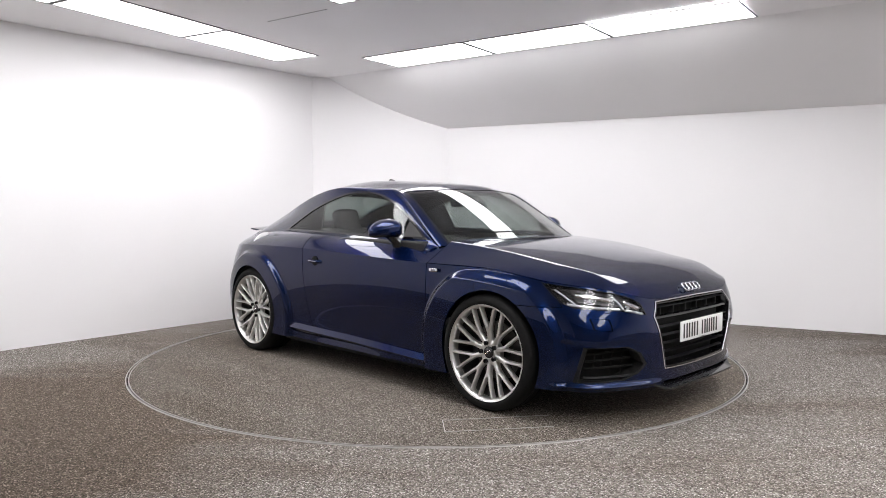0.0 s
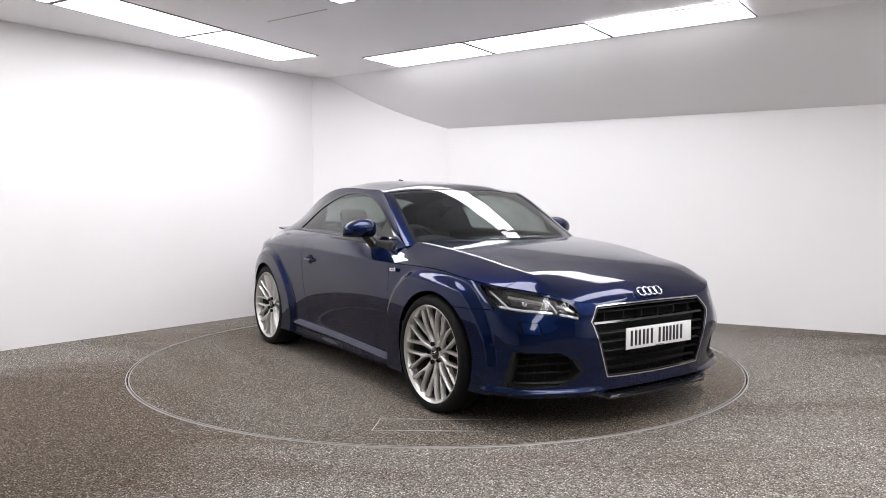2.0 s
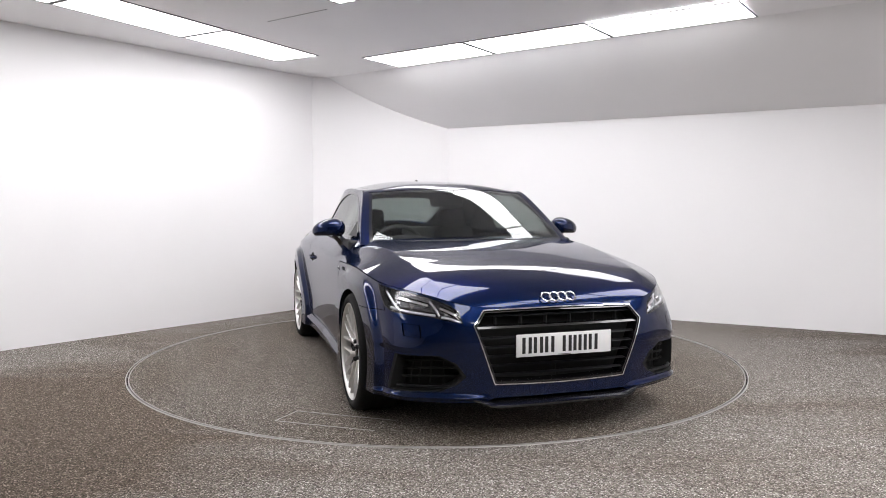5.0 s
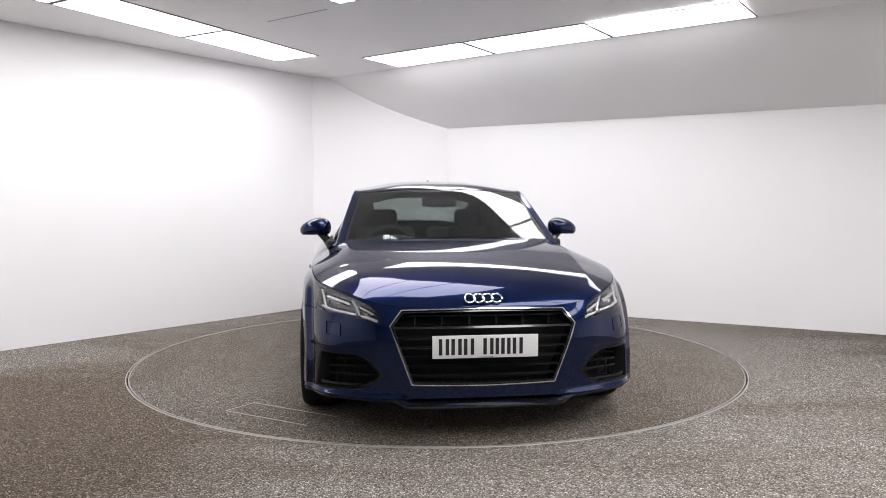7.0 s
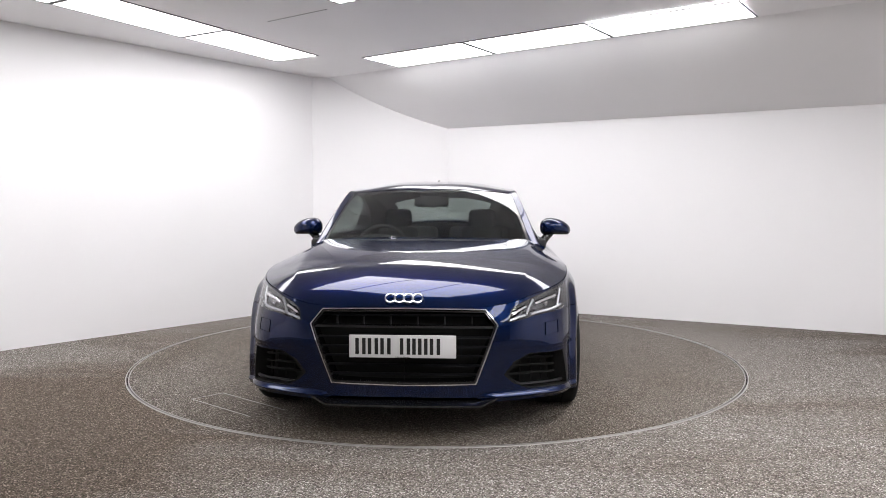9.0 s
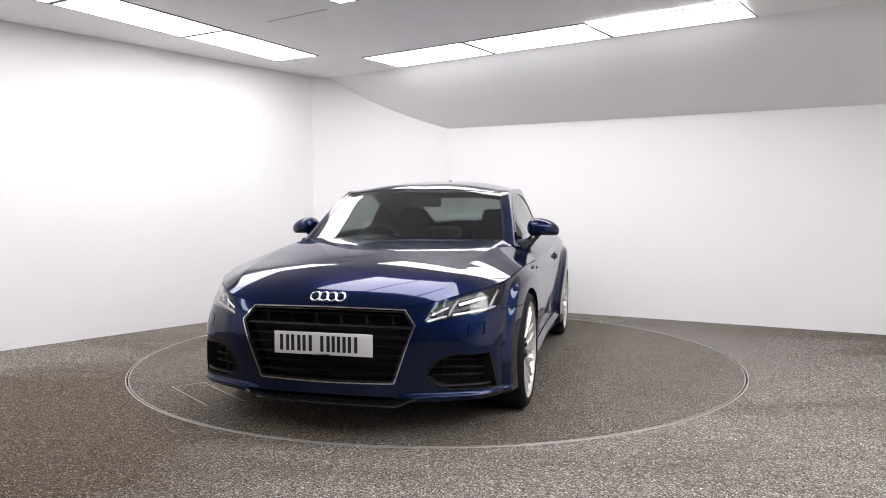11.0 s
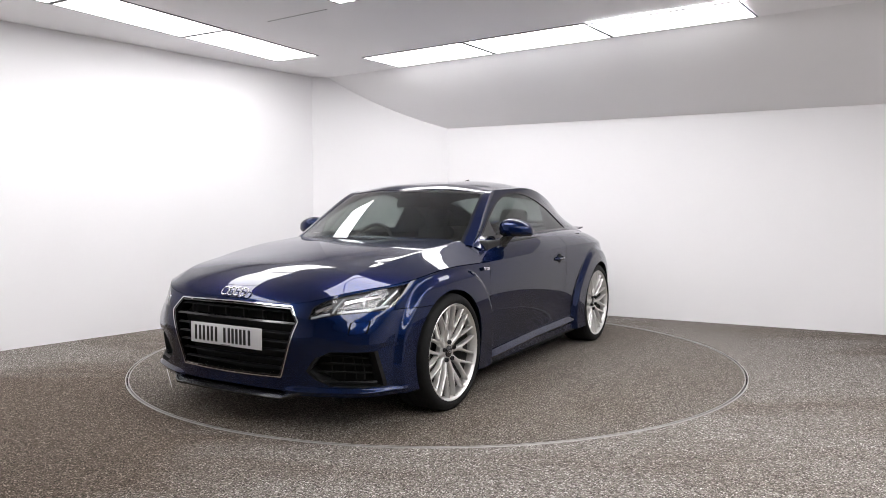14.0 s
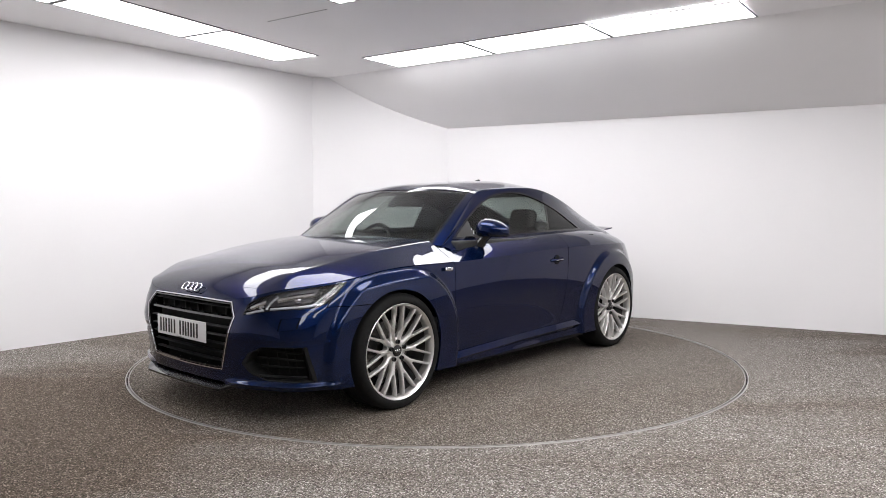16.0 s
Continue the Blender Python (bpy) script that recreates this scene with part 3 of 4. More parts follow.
def curve(points, n=80, closed=False):
    """A smooth line through points."""
    p = np.array(points, float)
    k = np.r_[0, np.cumsum(np.linalg.norm(np.diff(p, axis=0), axis=1))]
    return spline(k, p, np.linspace(0, k[-1], n))


car = tagged(new("car"), "dark blue metallic two-door coupe standing on the turntable", "car")

DLO = [tuple(p) for p in curve([(.60, .932), (.42, 1.048), (.22, 1.160), (.03, 1.228), (-.15, 1.252), (-.32, 1.246), (-.58, 1.188), (-.82, 1.103), (-1.08, .957)], 90)] + [(-.52, .951), (.1, .940)]
GRILLE = [(0, .646), (.405, .640), (.463, .567), (.357, .276), (0, .268), (-.357, .276), (-.463, .567), (-.405, .640)]
HEADLAMP = [(3.15, 3.94), (3.08, 3.55), (3.01, 3.30), (2.86, 3.2), (2.6, 3.23), (2.06, 3.27), (1.27, 3.17), (1.38, 3.70), (1.55, 3.86), (2.0, 3.93), (2.6, 3.96)]
INTAKE = [(2.82, 1.88), (1.80, 1.85), (1.48, 1.6), (1.34, 1.15), (1.52, .78), (1.8, .50), (2.92, .45)]
HATCH = [((1.278, -1.235), (1.430, -1.370)), ((1.430, -1.370), (1.765, -.905)), ((1.278, -1.235), (1.625, -.755))]
WASHER = [(2.68, 2.92), (2.35, 2.95), (2.30, 2.50), (2.65, 2.53)]
SHUT = [(.742, .83), (.745, .57), (.735, .40), (.70, .268)]
REAR_SHUT = [(-.575, .96), (-.562, .84), (-.545, .62), (-.53, .45), (-.485, .275)]


def belt_y(x):
    g = np.array(GX)[:, 4, :]
    o = np.argsort(g[:, 0])
    return np.interp(x, g[o, 0], g[o, 1])


def front_x(y, z):
    """The nose's surface ahead of the grille."""
    return np.interp(z, [.19, .30, .44, .57, .655], [2.045, 2.046, 2.055, 2.04, 2.005]) - 0.085 * y * y


def part_line(sk, f, w=0.0023):
    """Two panels either side of a shut line."""
    low = sk.keep(f(sk) + w)
    return low, sk.drop(f(sk) - w)


def dist_uv(sk, poly, squeeze=1.0):
    return poly_dist(sk.uv[:, 0] * squeeze, sk.uv[:, 1], [(a * squeeze, b) for a, b in poly])


def line_x(z, line):
    p = np.array(line[::-1])
    return np.interp(z, p[:, 1], p[:, 0])


def sides(name, sk, mat, label="", depth=0.012, parent=None):
    """One panel on each flank."""
    return [panel(name, s, mat, parent or car, label, depth) for s in (sk, sk.flipped())]


LAMP_SKIN = {}


def build_body():
    co, uv = side_point_grid()
    side = Skin.grid(co, uv).outward(1)
    co, uv = hood_grid()
    top = Skin.grid(co, uv).outward(2)
    co, uv = cabin_grid()
    cab = Skin.grid(co, uv).outward(2)

    # black sheet added under the skin, for the shade seen through the shut lines
    inner = side
    for ax in (AXLE, -AXLE):
        inner = inner.drop(np.hypot(inner.co[:, 0] - ax, inner.co[:, 2] - WHEEL_Z) - ARCH_R - 0.01)
    inner = inner.drop(np.where(inner.uv[:, 0] < 3.4, -1.0, 1.0))
    panel("gap_backing", inner.moved(-0.016).both(), LINER, car, "black sheet added under the skin to darken the shut lines", 0)

    for ax in (AXLE, -AXLE):
        side = side.drop(np.hypot(side.co[:, 0] - ax, side.co[:, 2] - WHEEL_Z) - ARCH_R)

    # grille opening and its bright frame
    g = lambda k: np.where(k.co[:, 0] > 1.5, poly_dist(k.co[:, 1], k.co[:, 2], GRILLE), 0.5)
    hole, side = side.cut(g(side))
    ring = hole.drop(g(hole) + 0.0058)
    grille = tagged(new("grille"), "black slatted grille with a bright frame")
    grille.parent = car
    panel("grille_frame", ring.moved(0.003).both(), CHROME, grille, "polished bright frame", 0.007)
    panel("grille_backing", hole.moved(-0.075).both(), LINER, grille, "black backing", 0)
    walls = hole.drop(g(hole) + 0.016).keep(g(hole.drop(g(hole) + 0.016)) + 0.010)
    panel("grille_throat", walls.both(), BLACK_GLOSS, grille, "", 0.08)

    # headlamps
    lens, side = side.cut(dist_uv(side, HEADLAMP, 0.25))
    LAMP_SKIN["lens"] = lens
    intake, side = side.cut(dist_uv(side, INTAKE, 0.3))
    LAMP_SKIN["intake"] = intake
    w = lambda k: dist_uv(k, WASHER, 0.4)
    # black sheet added behind the flap, for the shade in its gap
    sides("washer_gap", side.keep(w(side) - 0.03).moved(-0.007), LINER, "", 0)
    flap = side.keep(w(side) + 0.006)
    side = side.keep(0.006 - w(side))
    sides("washer_flap", flap, PAINT, "headlamp washer flap")

    # panels of the flank
    fb = lambda k: np.maximum(AXLE - k.co[:, 0], np.minimum(k.co[:, 2] - 0.617, (k.uv[:, 0] - 3.02) * 0.2))
    bumper, rest = part_line(side, fb, 0.0018)
    bumper = bumper.drop(np.maximum(bumper.co[:, 2] - 0.212, bumper.co[:, 1] - 0.40 + 2.0 * np.maximum(0, bumper.co[:, 2] - 0.19)))
    panel("front_bumper", bumper.both(), PAINT, car, "blue painted front bumper")
    fend, rest = [k for k in part_line(rest, lambda k: line_x(k.co[:, 2], SHUT) - k.co[:, 0])]
    fend = fend.keep(fend.uv[:, 1] - 3.985)
    sides("front_wing", fend, PAINT)
    door, quarter = part_line(rest, lambda k: np.maximum(line_x(k.co[:, 2], REAR_SHUT) - k.co[:, 0], 0.262 - 0.028 * k.co[:, 0] - k.co[:, 2]))

    # bonnet and shoulders
    bonnet, shoulder = part_line(top, lambda k: 0.745 - k.co[:, 0])
    bonnet = bonnet.drop(bonnet.uv[:, 1] - 0.005)
    panel("bonnet", bonnet.both(), PAINT, car, "blue bonnet with a crease along each side")
    inside = lambda k: np.maximum(k.co[:, 1] - belt_y(k.co[:, 0]) + 0.035, -1.85 - k.co[:, 0])
    shoulder = shoulder.drop(inside(shoulder))
    dtop, qtop = part_line(shoulder, lambda k: line_x(k.co[:, 2], REAR_SHUT) - k.co[:, 0])
    doors = sides("door", door.plus(dtop), PAINT, "blue car door")
    tail_f = lambda k: poly_dist(k.uv[:, 0], k.uv[:, 1], [(9.05, 3.2), (9.3, 4.2), (11.3, 4.2), (11.3, 3.1)])
    lampk, quarter = quarter.cut(tail_f(quarter))
    sides("tail_lamp", lampk, RED_LENS, "red tail lamp")
    sides("rear_quarter", quarter.plus(qtop), PAINT)

    # cabin: glass, pillars and roof
    g = lambda k: np.where(k.uv[:, 1] > 2.2, poly_dist(k.co[:, 0], k.co[:, 2], DLO), 0.1)
    glass, cab = cab.cut(g(cab))
    trim = glass.drop(g(glass) + 0.013)
    glass = glass.keep(g(glass) + 0.013)
    sides("window_trim", trim.moved(0.002), BLACK_GLOSS, "gloss black window surround", 0.02)
    sail, glass = glass.cut(np.maximum(0.385 - glass.co[:, 0], -1))
    sides("mirror_sail", sail, BLACK_MATT, "black plastic corner behind the mirror", 0.01)
    bp = lambda k: -0.555 - 0.30 * (k.co[:, 2] - 0.953) - k.co[:, 0]
    front, rear = part_line(glass, bp, 0.004)
    for sk, nm, mt, lb in ((front, "door_window", SIDEGLASS, "lightly tinted door glass"), (rear, "quarter_window", DARKGLASS, "dark tinted quarter glass")):
        for k in (sk, sk.flipped()):
            pane(nm, k.moved(-0.004), mt, car, lb)
    pill = glass.keep(np.abs(bp(glass)) - 0.006)
    sides("window_divider", pill.moved(-0.003), BLACK_GLOSS, "", 0.01)
    scr = lambda k: np.maximum((k.uv[:, 1] - 1.93) * 0.25, (k.uv[:, 0] - 2.06 - 0.035 * k.uv[:, 1] ** 2) * 0.3)
    screen, cab = cab.cut(scr(cab))
    frit = screen.drop(scr(screen) + 0.022)
    screen = screen.keep(scr(screen) + 0.022)
    pane("windscreen", screen.moved(-0.003).both(), GLASS, car, "clear windscreen reflecting the ceiling lights")
    panel("windscreen_border", frit.moved(-0.003).both(), BLACK_GLOSS, car, "black windscreen border", 0)
    rw = lambda k: np.maximum(np.maximum((k.uv[:, 1] - 1.65) * 0.25, (6.05 - k.uv[:, 0]) * 0.3), (k.uv[:, 0] - 7.7) * 0.3)
    back, cab = cab.cut(rw(cab))
    pane("rear_window", back.moved(-0.003).both(), SIDEGLASS, car, "tinted rear window")
    roof, pillars = part_line(cab, lambda k: (k.uv[:, 1] - 1.80) * 0.25, 0.0015)
    panel("roof", roof.both(), PAINT, car, "blue roof skin")
    sides("roof_rail", pillars, PAINT)
    lining = roof.moved(-0.03)
    panel("headlining", lining.both(), CABIN, car, "black headlining", 0)
    sides("pillar_lining", pillars.keep(0.96 - pillars.co[:, 2]).moved(-0.02), CABIN, "", 0)
    return doors


def surf_line(sk, pts, off):
    """Points a little under a skin, along a line of its surface co-ordinates."""
    out = []
    p = np.array(pts, float)
    k = np.r_[0, np.cumsum(np.linalg.norm(np.diff(p, axis=0), axis=1))]
    for q in np.linspace(0, k[-1], 14):
        a, b = np.interp(q, k, p[:, 0]), np.interp(q, k, p[:, 1])
        d = (sk.uv[:, 0] - a) ** 2 + ((sk.uv[:, 1] - b) * 2) ** 2
        near = np.argsort(d)[:4]
        w = 1 / (d[near] + 1e-6)
        out.append(Vector(((sk.co[near] + sk.no[near] * off) * w[:, None]).sum(0) / w.sum()))
    return out


def mirror_bm(bm):
    bmesh.ops.scale(bm, vec=(1, -1, 1), verts=bm.verts)
    bmesh.ops.reverse_faces(bm, faces=bm.faces)
    return bm


def build_nose():
    lens, intake = LAMP_SKIN["lens"], LAMP_SKIN["intake"]
    for sd in (1, -1):
        root = new("headlamp")
        root.parent = car
        tagged(root, "angular headlamp with clear light bars behind a lens")
        fl = (lambda k: k) if sd > 0 else (lambda k: k.flipped())
        panel("lamp_bowl", fl(lens.moved(-0.045)), LAMP_DARK, root, "dark lamp bowl", 0)
        up = lens.keep(np.maximum((3.50 - lens.uv[:, 1]) * 0.2, np.maximum((lens.uv[:, 0] - 2.72) * 0.2, dist_uv(lens, HEADLAMP, 0.25) + 0.02)))
        panel("reflector", fl(up.moved(-0.036)), REFLECTOR, root, "grey metallic reflector", 0.006)
        panel("lamp_rim", fl(lens.drop(dist_uv(lens, HEADLAMP, 0.25) + 0.010)), BLACK_GLOSS, root, "", 0.05)
        pane("lens", fl(lens.keep(dist_uv(lens, HEADLAMP, 0.25) + 0.006)), LENS, root, "clear lens", 0.003)
        bars = [([(2.93, 3.34), (2.4, 3.36), (2.02, 3.37)], .0065, LAMP_CLEAR), ([(1.86, 3.36), (1.6, 3.34), (1.33, 3.27)], .0065, LAMP_CLEAR),
                ([(2.98, 3.80), (2.88, 3.60), (2.80, 3.38)], .0055, LAMP_CLEAR), ([(2.08, 3.82), (1.98, 3.6), (1.92, 3.38)], .006, LAMP_CLEAR),
                ([(2.70, 3.72), (2.35, 3.70), (2.12, 3.66)], .014, CHROME), ([(1.86, 3.66), (1.62, 3.60), (1.45, 3.52)], .013, CHROME)]
        for pts, r, mt in bars:
            bm = bmesh.new()
            add_tube(bm, surf_line(lens, pts, -0.022), r, 8)
            if sd < 0:
                mirror_bm(bm)
            part("light_bar", bm, mt, root, "clear light guide bar")
        for a, b in ((2.45, 3.62), (1.68, 3.55)):
            c = surf_line(lens, [(a, b), (a + .01, b)], -0.032)[0]
            bm = bmesh.new()
            add_lathe(bm, [(.001, .008), (.012, .006), (.018, 0), (.021, .004), (.023, -.01)], 20, "x")
            bm.transform(Matrix.Translation(c))
            if sd < 0:
                mirror_bm(bm)
            part("projector", bm, CHROME, root, "round projector lens")

        vent = new("air_intake")
        vent.parent = car
        tagged(vent, "black honeycomb air intake in the bumper")
        panel("intake_back", fl(intake.moved(-0.10)), LINER, vent, "", 0)
        edge = intake.drop(dist_uv(intake, INTAKE, 0.3) + 0.02)
        panel("intake_throat", fl(edge), LINER, vent, "", 0.10)
        for b in (.66, 1.0, 1.3, 1.58):
            bm = bmesh.new()
            add_tube(bm, surf_line(intake, [(2.75, b), (1.9, b), (1.5 + .1 * (b - 1) ** 2, b)], -0.060 if b > .7 else -0.018), 0.006 if b > .7 else 0.009, 6)
            if sd < 0:
                mirror_bm(bm)
            part("intake_slat", bm, LINER if b > .7 else SLAT, vent)
        for a in (1.75, 2.0, 2.25, 2.5):
            bm = bmesh.new()
            add_tube(bm, surf_line(intake, [(a, 1.75), (a, .7)], -0.066), 0.004, 6)
            if sd < 0:
                mirror_bm(bm)
            part("intake_bar", bm, LINER, vent)


def half_width(z):
    return np.interp(z, [.276, .567, .640], [.350, .455, .398])


def build_grille():
    grille = next(o for o in car.children if o.name.startswith("grille"))
    for z, h, d, mt in ((.607, .0036, .014, SLAT), (.553, .007, .016, BLACK_GLOSS), (.502, .0036, .014, SLAT), (.457, .0036, .014, SLAT), (.412, .0036, .014, SLAT), (.366, .0036, .014, SLAT), (.321, .0036, .014, SLAT)):
        w = float(half_width(z)) - .004
        bm = bmesh.new()
        n, rings = 24, []
        for k in range(n + 1):
            y = -w + 2 * w * k / n
            x = float(front_x(y, z)) - .012
            rings.append([bm.verts.new(c) for c in ((x, y, z - h * .5), (x - .006, y, z + h), (x - d * 1.6, y, z + h * 1.6), (x - d * 1.6, y, z - h))])
        for a, b in zip(rings, rings[1:]):
            for k in range(4):
                bm.faces.new((a[k], a[(k + 1) % 4], b[(k + 1) % 4], b[k]))
        bm.faces.new(rings[0])
        bm.faces.new(rings[-1][::-1])
        bmesh.ops.recalc_face_normals(bm, faces=bm.faces)
        part("slat", bm, mt, grille)
    for k in range(-3, 3):
        y = (k + .5) * .134
        bm = bmesh.new()
        x = float(front_x(y, .6))
        add_box(bm, x - .055, x - .028, y - .003, y + .003, .562, .604, .001)
        part("divider", bm, BLACK_MATT, grille)
    # number plate with plain bars for its characters
    plate = new("number_plate")
    plate.parent = car
    tagged(plate, "white number plate with black bars")
    x = 2.070
    bm = bmesh.new()
    add_box(bm, x - .006, x, -.26, .26, .411, .522, .0025)
    part("plate", bm, PLATE_WHITE, plate)
    bm = bmesh.new()
    add_box(bm, x - .055, x - .007, -.18, .18, .435, .50, .004)
    part("bracket", bm, BLACK_MATT, plate)
    pos = -.183
    for wd in (.050, .046, .016, .050, None, .050, .050, .050):
        if wd is None:
            pos += .034
            continue
        bm = bmesh.new()
        for y0 in ([pos] if wd < .02 else [pos, pos + wd - .017]):
            add_box(bm, x - .001, x + .0012, -(y0 + .017), -y0, .4275, .5065, .0004)
        part("character_bar", bm, PLATE_BLACK, plate)
        pos += wd + .011
    bm = bmesh.new()
    add_box(bm, x - .001, x + .0008, -.035, .035, .4135, .4165)
    part("maker_bar", bm, PLATE_BLACK, plate)
    # splitter under the nose
    bm = bmesh.new()
    n, rings = 40, []
    for k in range(n + 1):
        y = -.47 + .94 * k / n
        a = abs(y) / .47
        x = 2.088 - .10 * y * y - .06 * max(0, a - .82) / .18
        z = .172 + .030 * max(0, a - .80) / .20
        rings.append([bm.verts.new(c) for c in ((x, y, z), (x, y, z + .010), (x - .03, y, z + .022), (1.93, y, z + .03), (1.93, y, z - .005))])
    for a, b in zip(rings, rings[1:]):
        for k in range(5):
            bm.faces.new((a[k], a[(k + 1) % 5], b[(k + 1) % 5], b[k]))
    bm.faces.new(rings[0])
    bm.faces.new(rings[-1][::-1])
    bmesh.ops.recalc_face_normals(bm, faces=bm.faces)
    part("splitter", bm, BLACK_GLOSS, car, "black front splitter")
    # emblem of four linked rings
    badge = new("emblem")
    badge.parent = car
    tagged(badge, "chrome emblem of four linked rings")
    for k in range(4):
        bm = bmesh.new()
        y = (k - 1.5) * .0445
        pts = [(.0, y + .0255 * math.cos(2 * math.pi * q / 28), .0255 * math.sin(2 * math.pi * q / 28)) for q in range(28)]
        add_tube(bm, pts, .0042, 8, True)
        bm.transform(Matrix.Translation((1.996, 0, .692)) @ Matrix.Rotation(radians(-42), 4, "Y"))
        part("ring", bm, CHROME, badge)


def build_wheel():
    """A wheel with its face towards +y, its middle at the origin."""
    root = new("wheel")
    root.parent = car
    tagged(root, "silver multi-spoke alloy wheel with a low-profile tyre")
    bm = bmesh.new()
    add_lathe(bm, [(.262, -.02), (.271, .003), (.281, .011), (.296, .011), (.311, .006), (.322, -.005), (.3275, -.018), (.330, -.034), (.330, -.075), (.3275, -.077), (.3275, -.083), (.330, -.085), (.330, -.135), (.3275, -.137), (.3275, -.143), (.330, -.145), (.330, -.19), (.324, -.215), (.300, -.235), (.262, -.235)], 96, closed=True)
    bmesh.ops.recalc_face_normals(bm, faces=bm.faces)
    part("tyre", bm, RUBBER, root, "black low-profile tyre", angle=40)
    bm = bmesh.new()
    add_lathe(bm, [(.257, -.012), (.263, .002), (.2705, .007), (.2755, .003), (.274, -.018), (.265, -.032), (.254, -.055), (.253, -.030)], 96, closed=True)
    bmesh.ops.recalc_face_normals(bm, faces=bm.faces)
    part("rim", bm, ALLOY, root, angle=40)
    # barrel in the darkened alloy, so the gaps between spokes look shaded
    bm = bmesh.new()
    add_lathe(bm, [(.258, -.050), (.248, -.22), (.238, -.22), (.250, -.050)], 64, closed=True)
    bmesh.ops.recalc_face_normals(bm, faces=bm.faces)
    part("barrel", bm, BARREL, root, "inner barrel, darkened for the shade between the spokes", angle=40)

    def depth(r):
        return float(np.interp(r, [.03, .065, .12, .19, .262], [-.036, -.033, -.022, -.010, -.004]))

    def bar(bm, stations):
        """stations: (radius, angle, half width)."""
        rings = []
        for r, a, w in stations:
            c, s = math.cos(a), math.sin(a)
            y = depth(r)
            ring = []
            for side, dy in ((-1.25, -.030), (-1.0, -.004), (-.55, 0.0), (.55, 0.0), (1.0, -.004), (1.25, -.030)):
                ring.append(bm.verts.new((r * c - side * w * s, y + dy, r * s + side * w * c)))
            rings.append(ring)
        for a, b in zip(rings, rings[1:]):
            for k in range(6):
                bm.faces.new((a[k], a[(k + 1) % 6], b[(k + 1) % 6], b[k]))
        bm.faces.new(rings[0])
        bm.faces.new(rings[-1][::-1])

    spoke = bmesh.new()
    half = radians(11.3)
    bar(spoke, [(.045, 0, .0135), (.075, 0, .0125), (.105, 0, .0118), (.138, 0, .0112)])
    for sg in (-1, 1):
        bar(spoke, [(.110, sg * radians(1.6), .0076), (.135, sg * radians(4.3), .0072), (.20, sg * radians(8.9), .0064), (.259, sg * half, .0074)])
    bmesh.ops.recalc_face_normals(spoke, faces=spoke.faces)
    first = part("spoke", spoke, ALLOY, root, "", angle=50)
    for k in range(1, 10):
        o = new("spoke", first.data)
        o.parent = root
        o.matrix_basis = Matrix.Rotation(2 * math.pi * k / 10, 4, "Y")
    bm = bmesh.new()
    add_lathe(bm, [(.0335, -.034), (.040, -.032), (.062, -.037), (.074, -.043), (.080, -.07), (.02, -.09)], 60)
    bmesh.ops.recalc_face_normals(bm, faces=bm.faces)
    part("hub", bm, ALLOY, root)
    bm = bmesh.new()
    add_lathe(bm, [(.0005, -.026), (.027, -.027), (.032, -.029), (.0335, -.036)], 40)
    part("centre_cap", bm, BLACK_GLOSS, root, "black centre cap")
    bm = bmesh.new()
    for k in range(4):
        pts = [((k - 1.5) * .0095 + .006 * math.cos(2 * math.pi * q / 14), -.0255, .006 * math.sin(2 * math.pi * q / 14)) for q in range(14)]
        add_tube(bm, pts, .0009, 5, True)
    part("cap_emblem", bm, CHROME, root)
    bolt = None
    for k in range(5):
        a = 2 * math.pi * k / 5 + radians(18)
        if bolt is None:
            bm = bmesh.new()
            add_lathe(bm, [(.0005, -.044), (.007, -.044), (.0075, -.047), (.0125, -.047), (.0125, -.033), (.0105, -.033), (.0105, -.046)], 20)
            bolt = part("bolt", bm, BLACK_MATT, root, "dark wheel bolt")
        else:
            o = new("bolt", bolt.data)
            o.parent = root
            o["label"] = "dark wheel bolt"
            bolt_o = o
        (bolt if k == 0 else bolt_o).location = (.053 * math.cos(a), .014, .053 * math.sin(a))
    bm = bmesh.new()
    add_lathe(bm, [(.06, -.110), (.08, -.113), (.165, -.113), (.166, -.137), (.06, -.137)], 64)
    bmesh.ops.recalc_face_normals(bm, faces=bm.faces)
    part("brake_disc", bm, DISC, root, "grey steel brake disc", angle=30)
    bm = bmesh.new()
    add_box(bm, -.05, .05, -.150, -.090, .10, .175, .012)
    bm.transform(Matrix.Rotation(radians(70), 4, "Y"))
    part("caliper", bm, BLACK_MATT, root, "dark brake caliper")
    # black sheet added across the back, standing in for the shade there
    bm = bmesh.new()
    add_lathe(bm, [(.001, -.20), (.236, -.20)], 40)
    part("barrel_back", bm, LINER, root)
    return root


def build_wheels():
    first = build_wheel()
    spots = [(AXLE - .016, .908), (AXLE - .016, -.908), (-AXLE, .895), (-AXLE, -.895)]
    for k, (x, y) in enumerate(spots):
        m = pose(x, y, .3265, 0, 17 * k, 0 if y > 0 else 180)
        if k == 0:
            first.matrix_basis = m
        else:
            copy_thing(first, m)
    # wheel wells
    for ax in (AXLE, -AXLE):
        for sd in (1, -1):
            bm = bmesh.new()
            add_lathe(bm, [(ARCH_R + .002, .875), (ARCH_R + .02, .60), (.05, .60)], 48)
            bmesh.ops.translate(bm, verts=bm.verts, vec=(ax, 0, WHEEL_Z))
            cut = [v for v in bm.verts if v.co.z < .16]
            bmesh.ops.delete(bm, geom=cut, context="VERTS")
            if sd < 0:
                mirror_bm(bm)
            part("wheel_well", bm, LINER, car, "black wheel well")


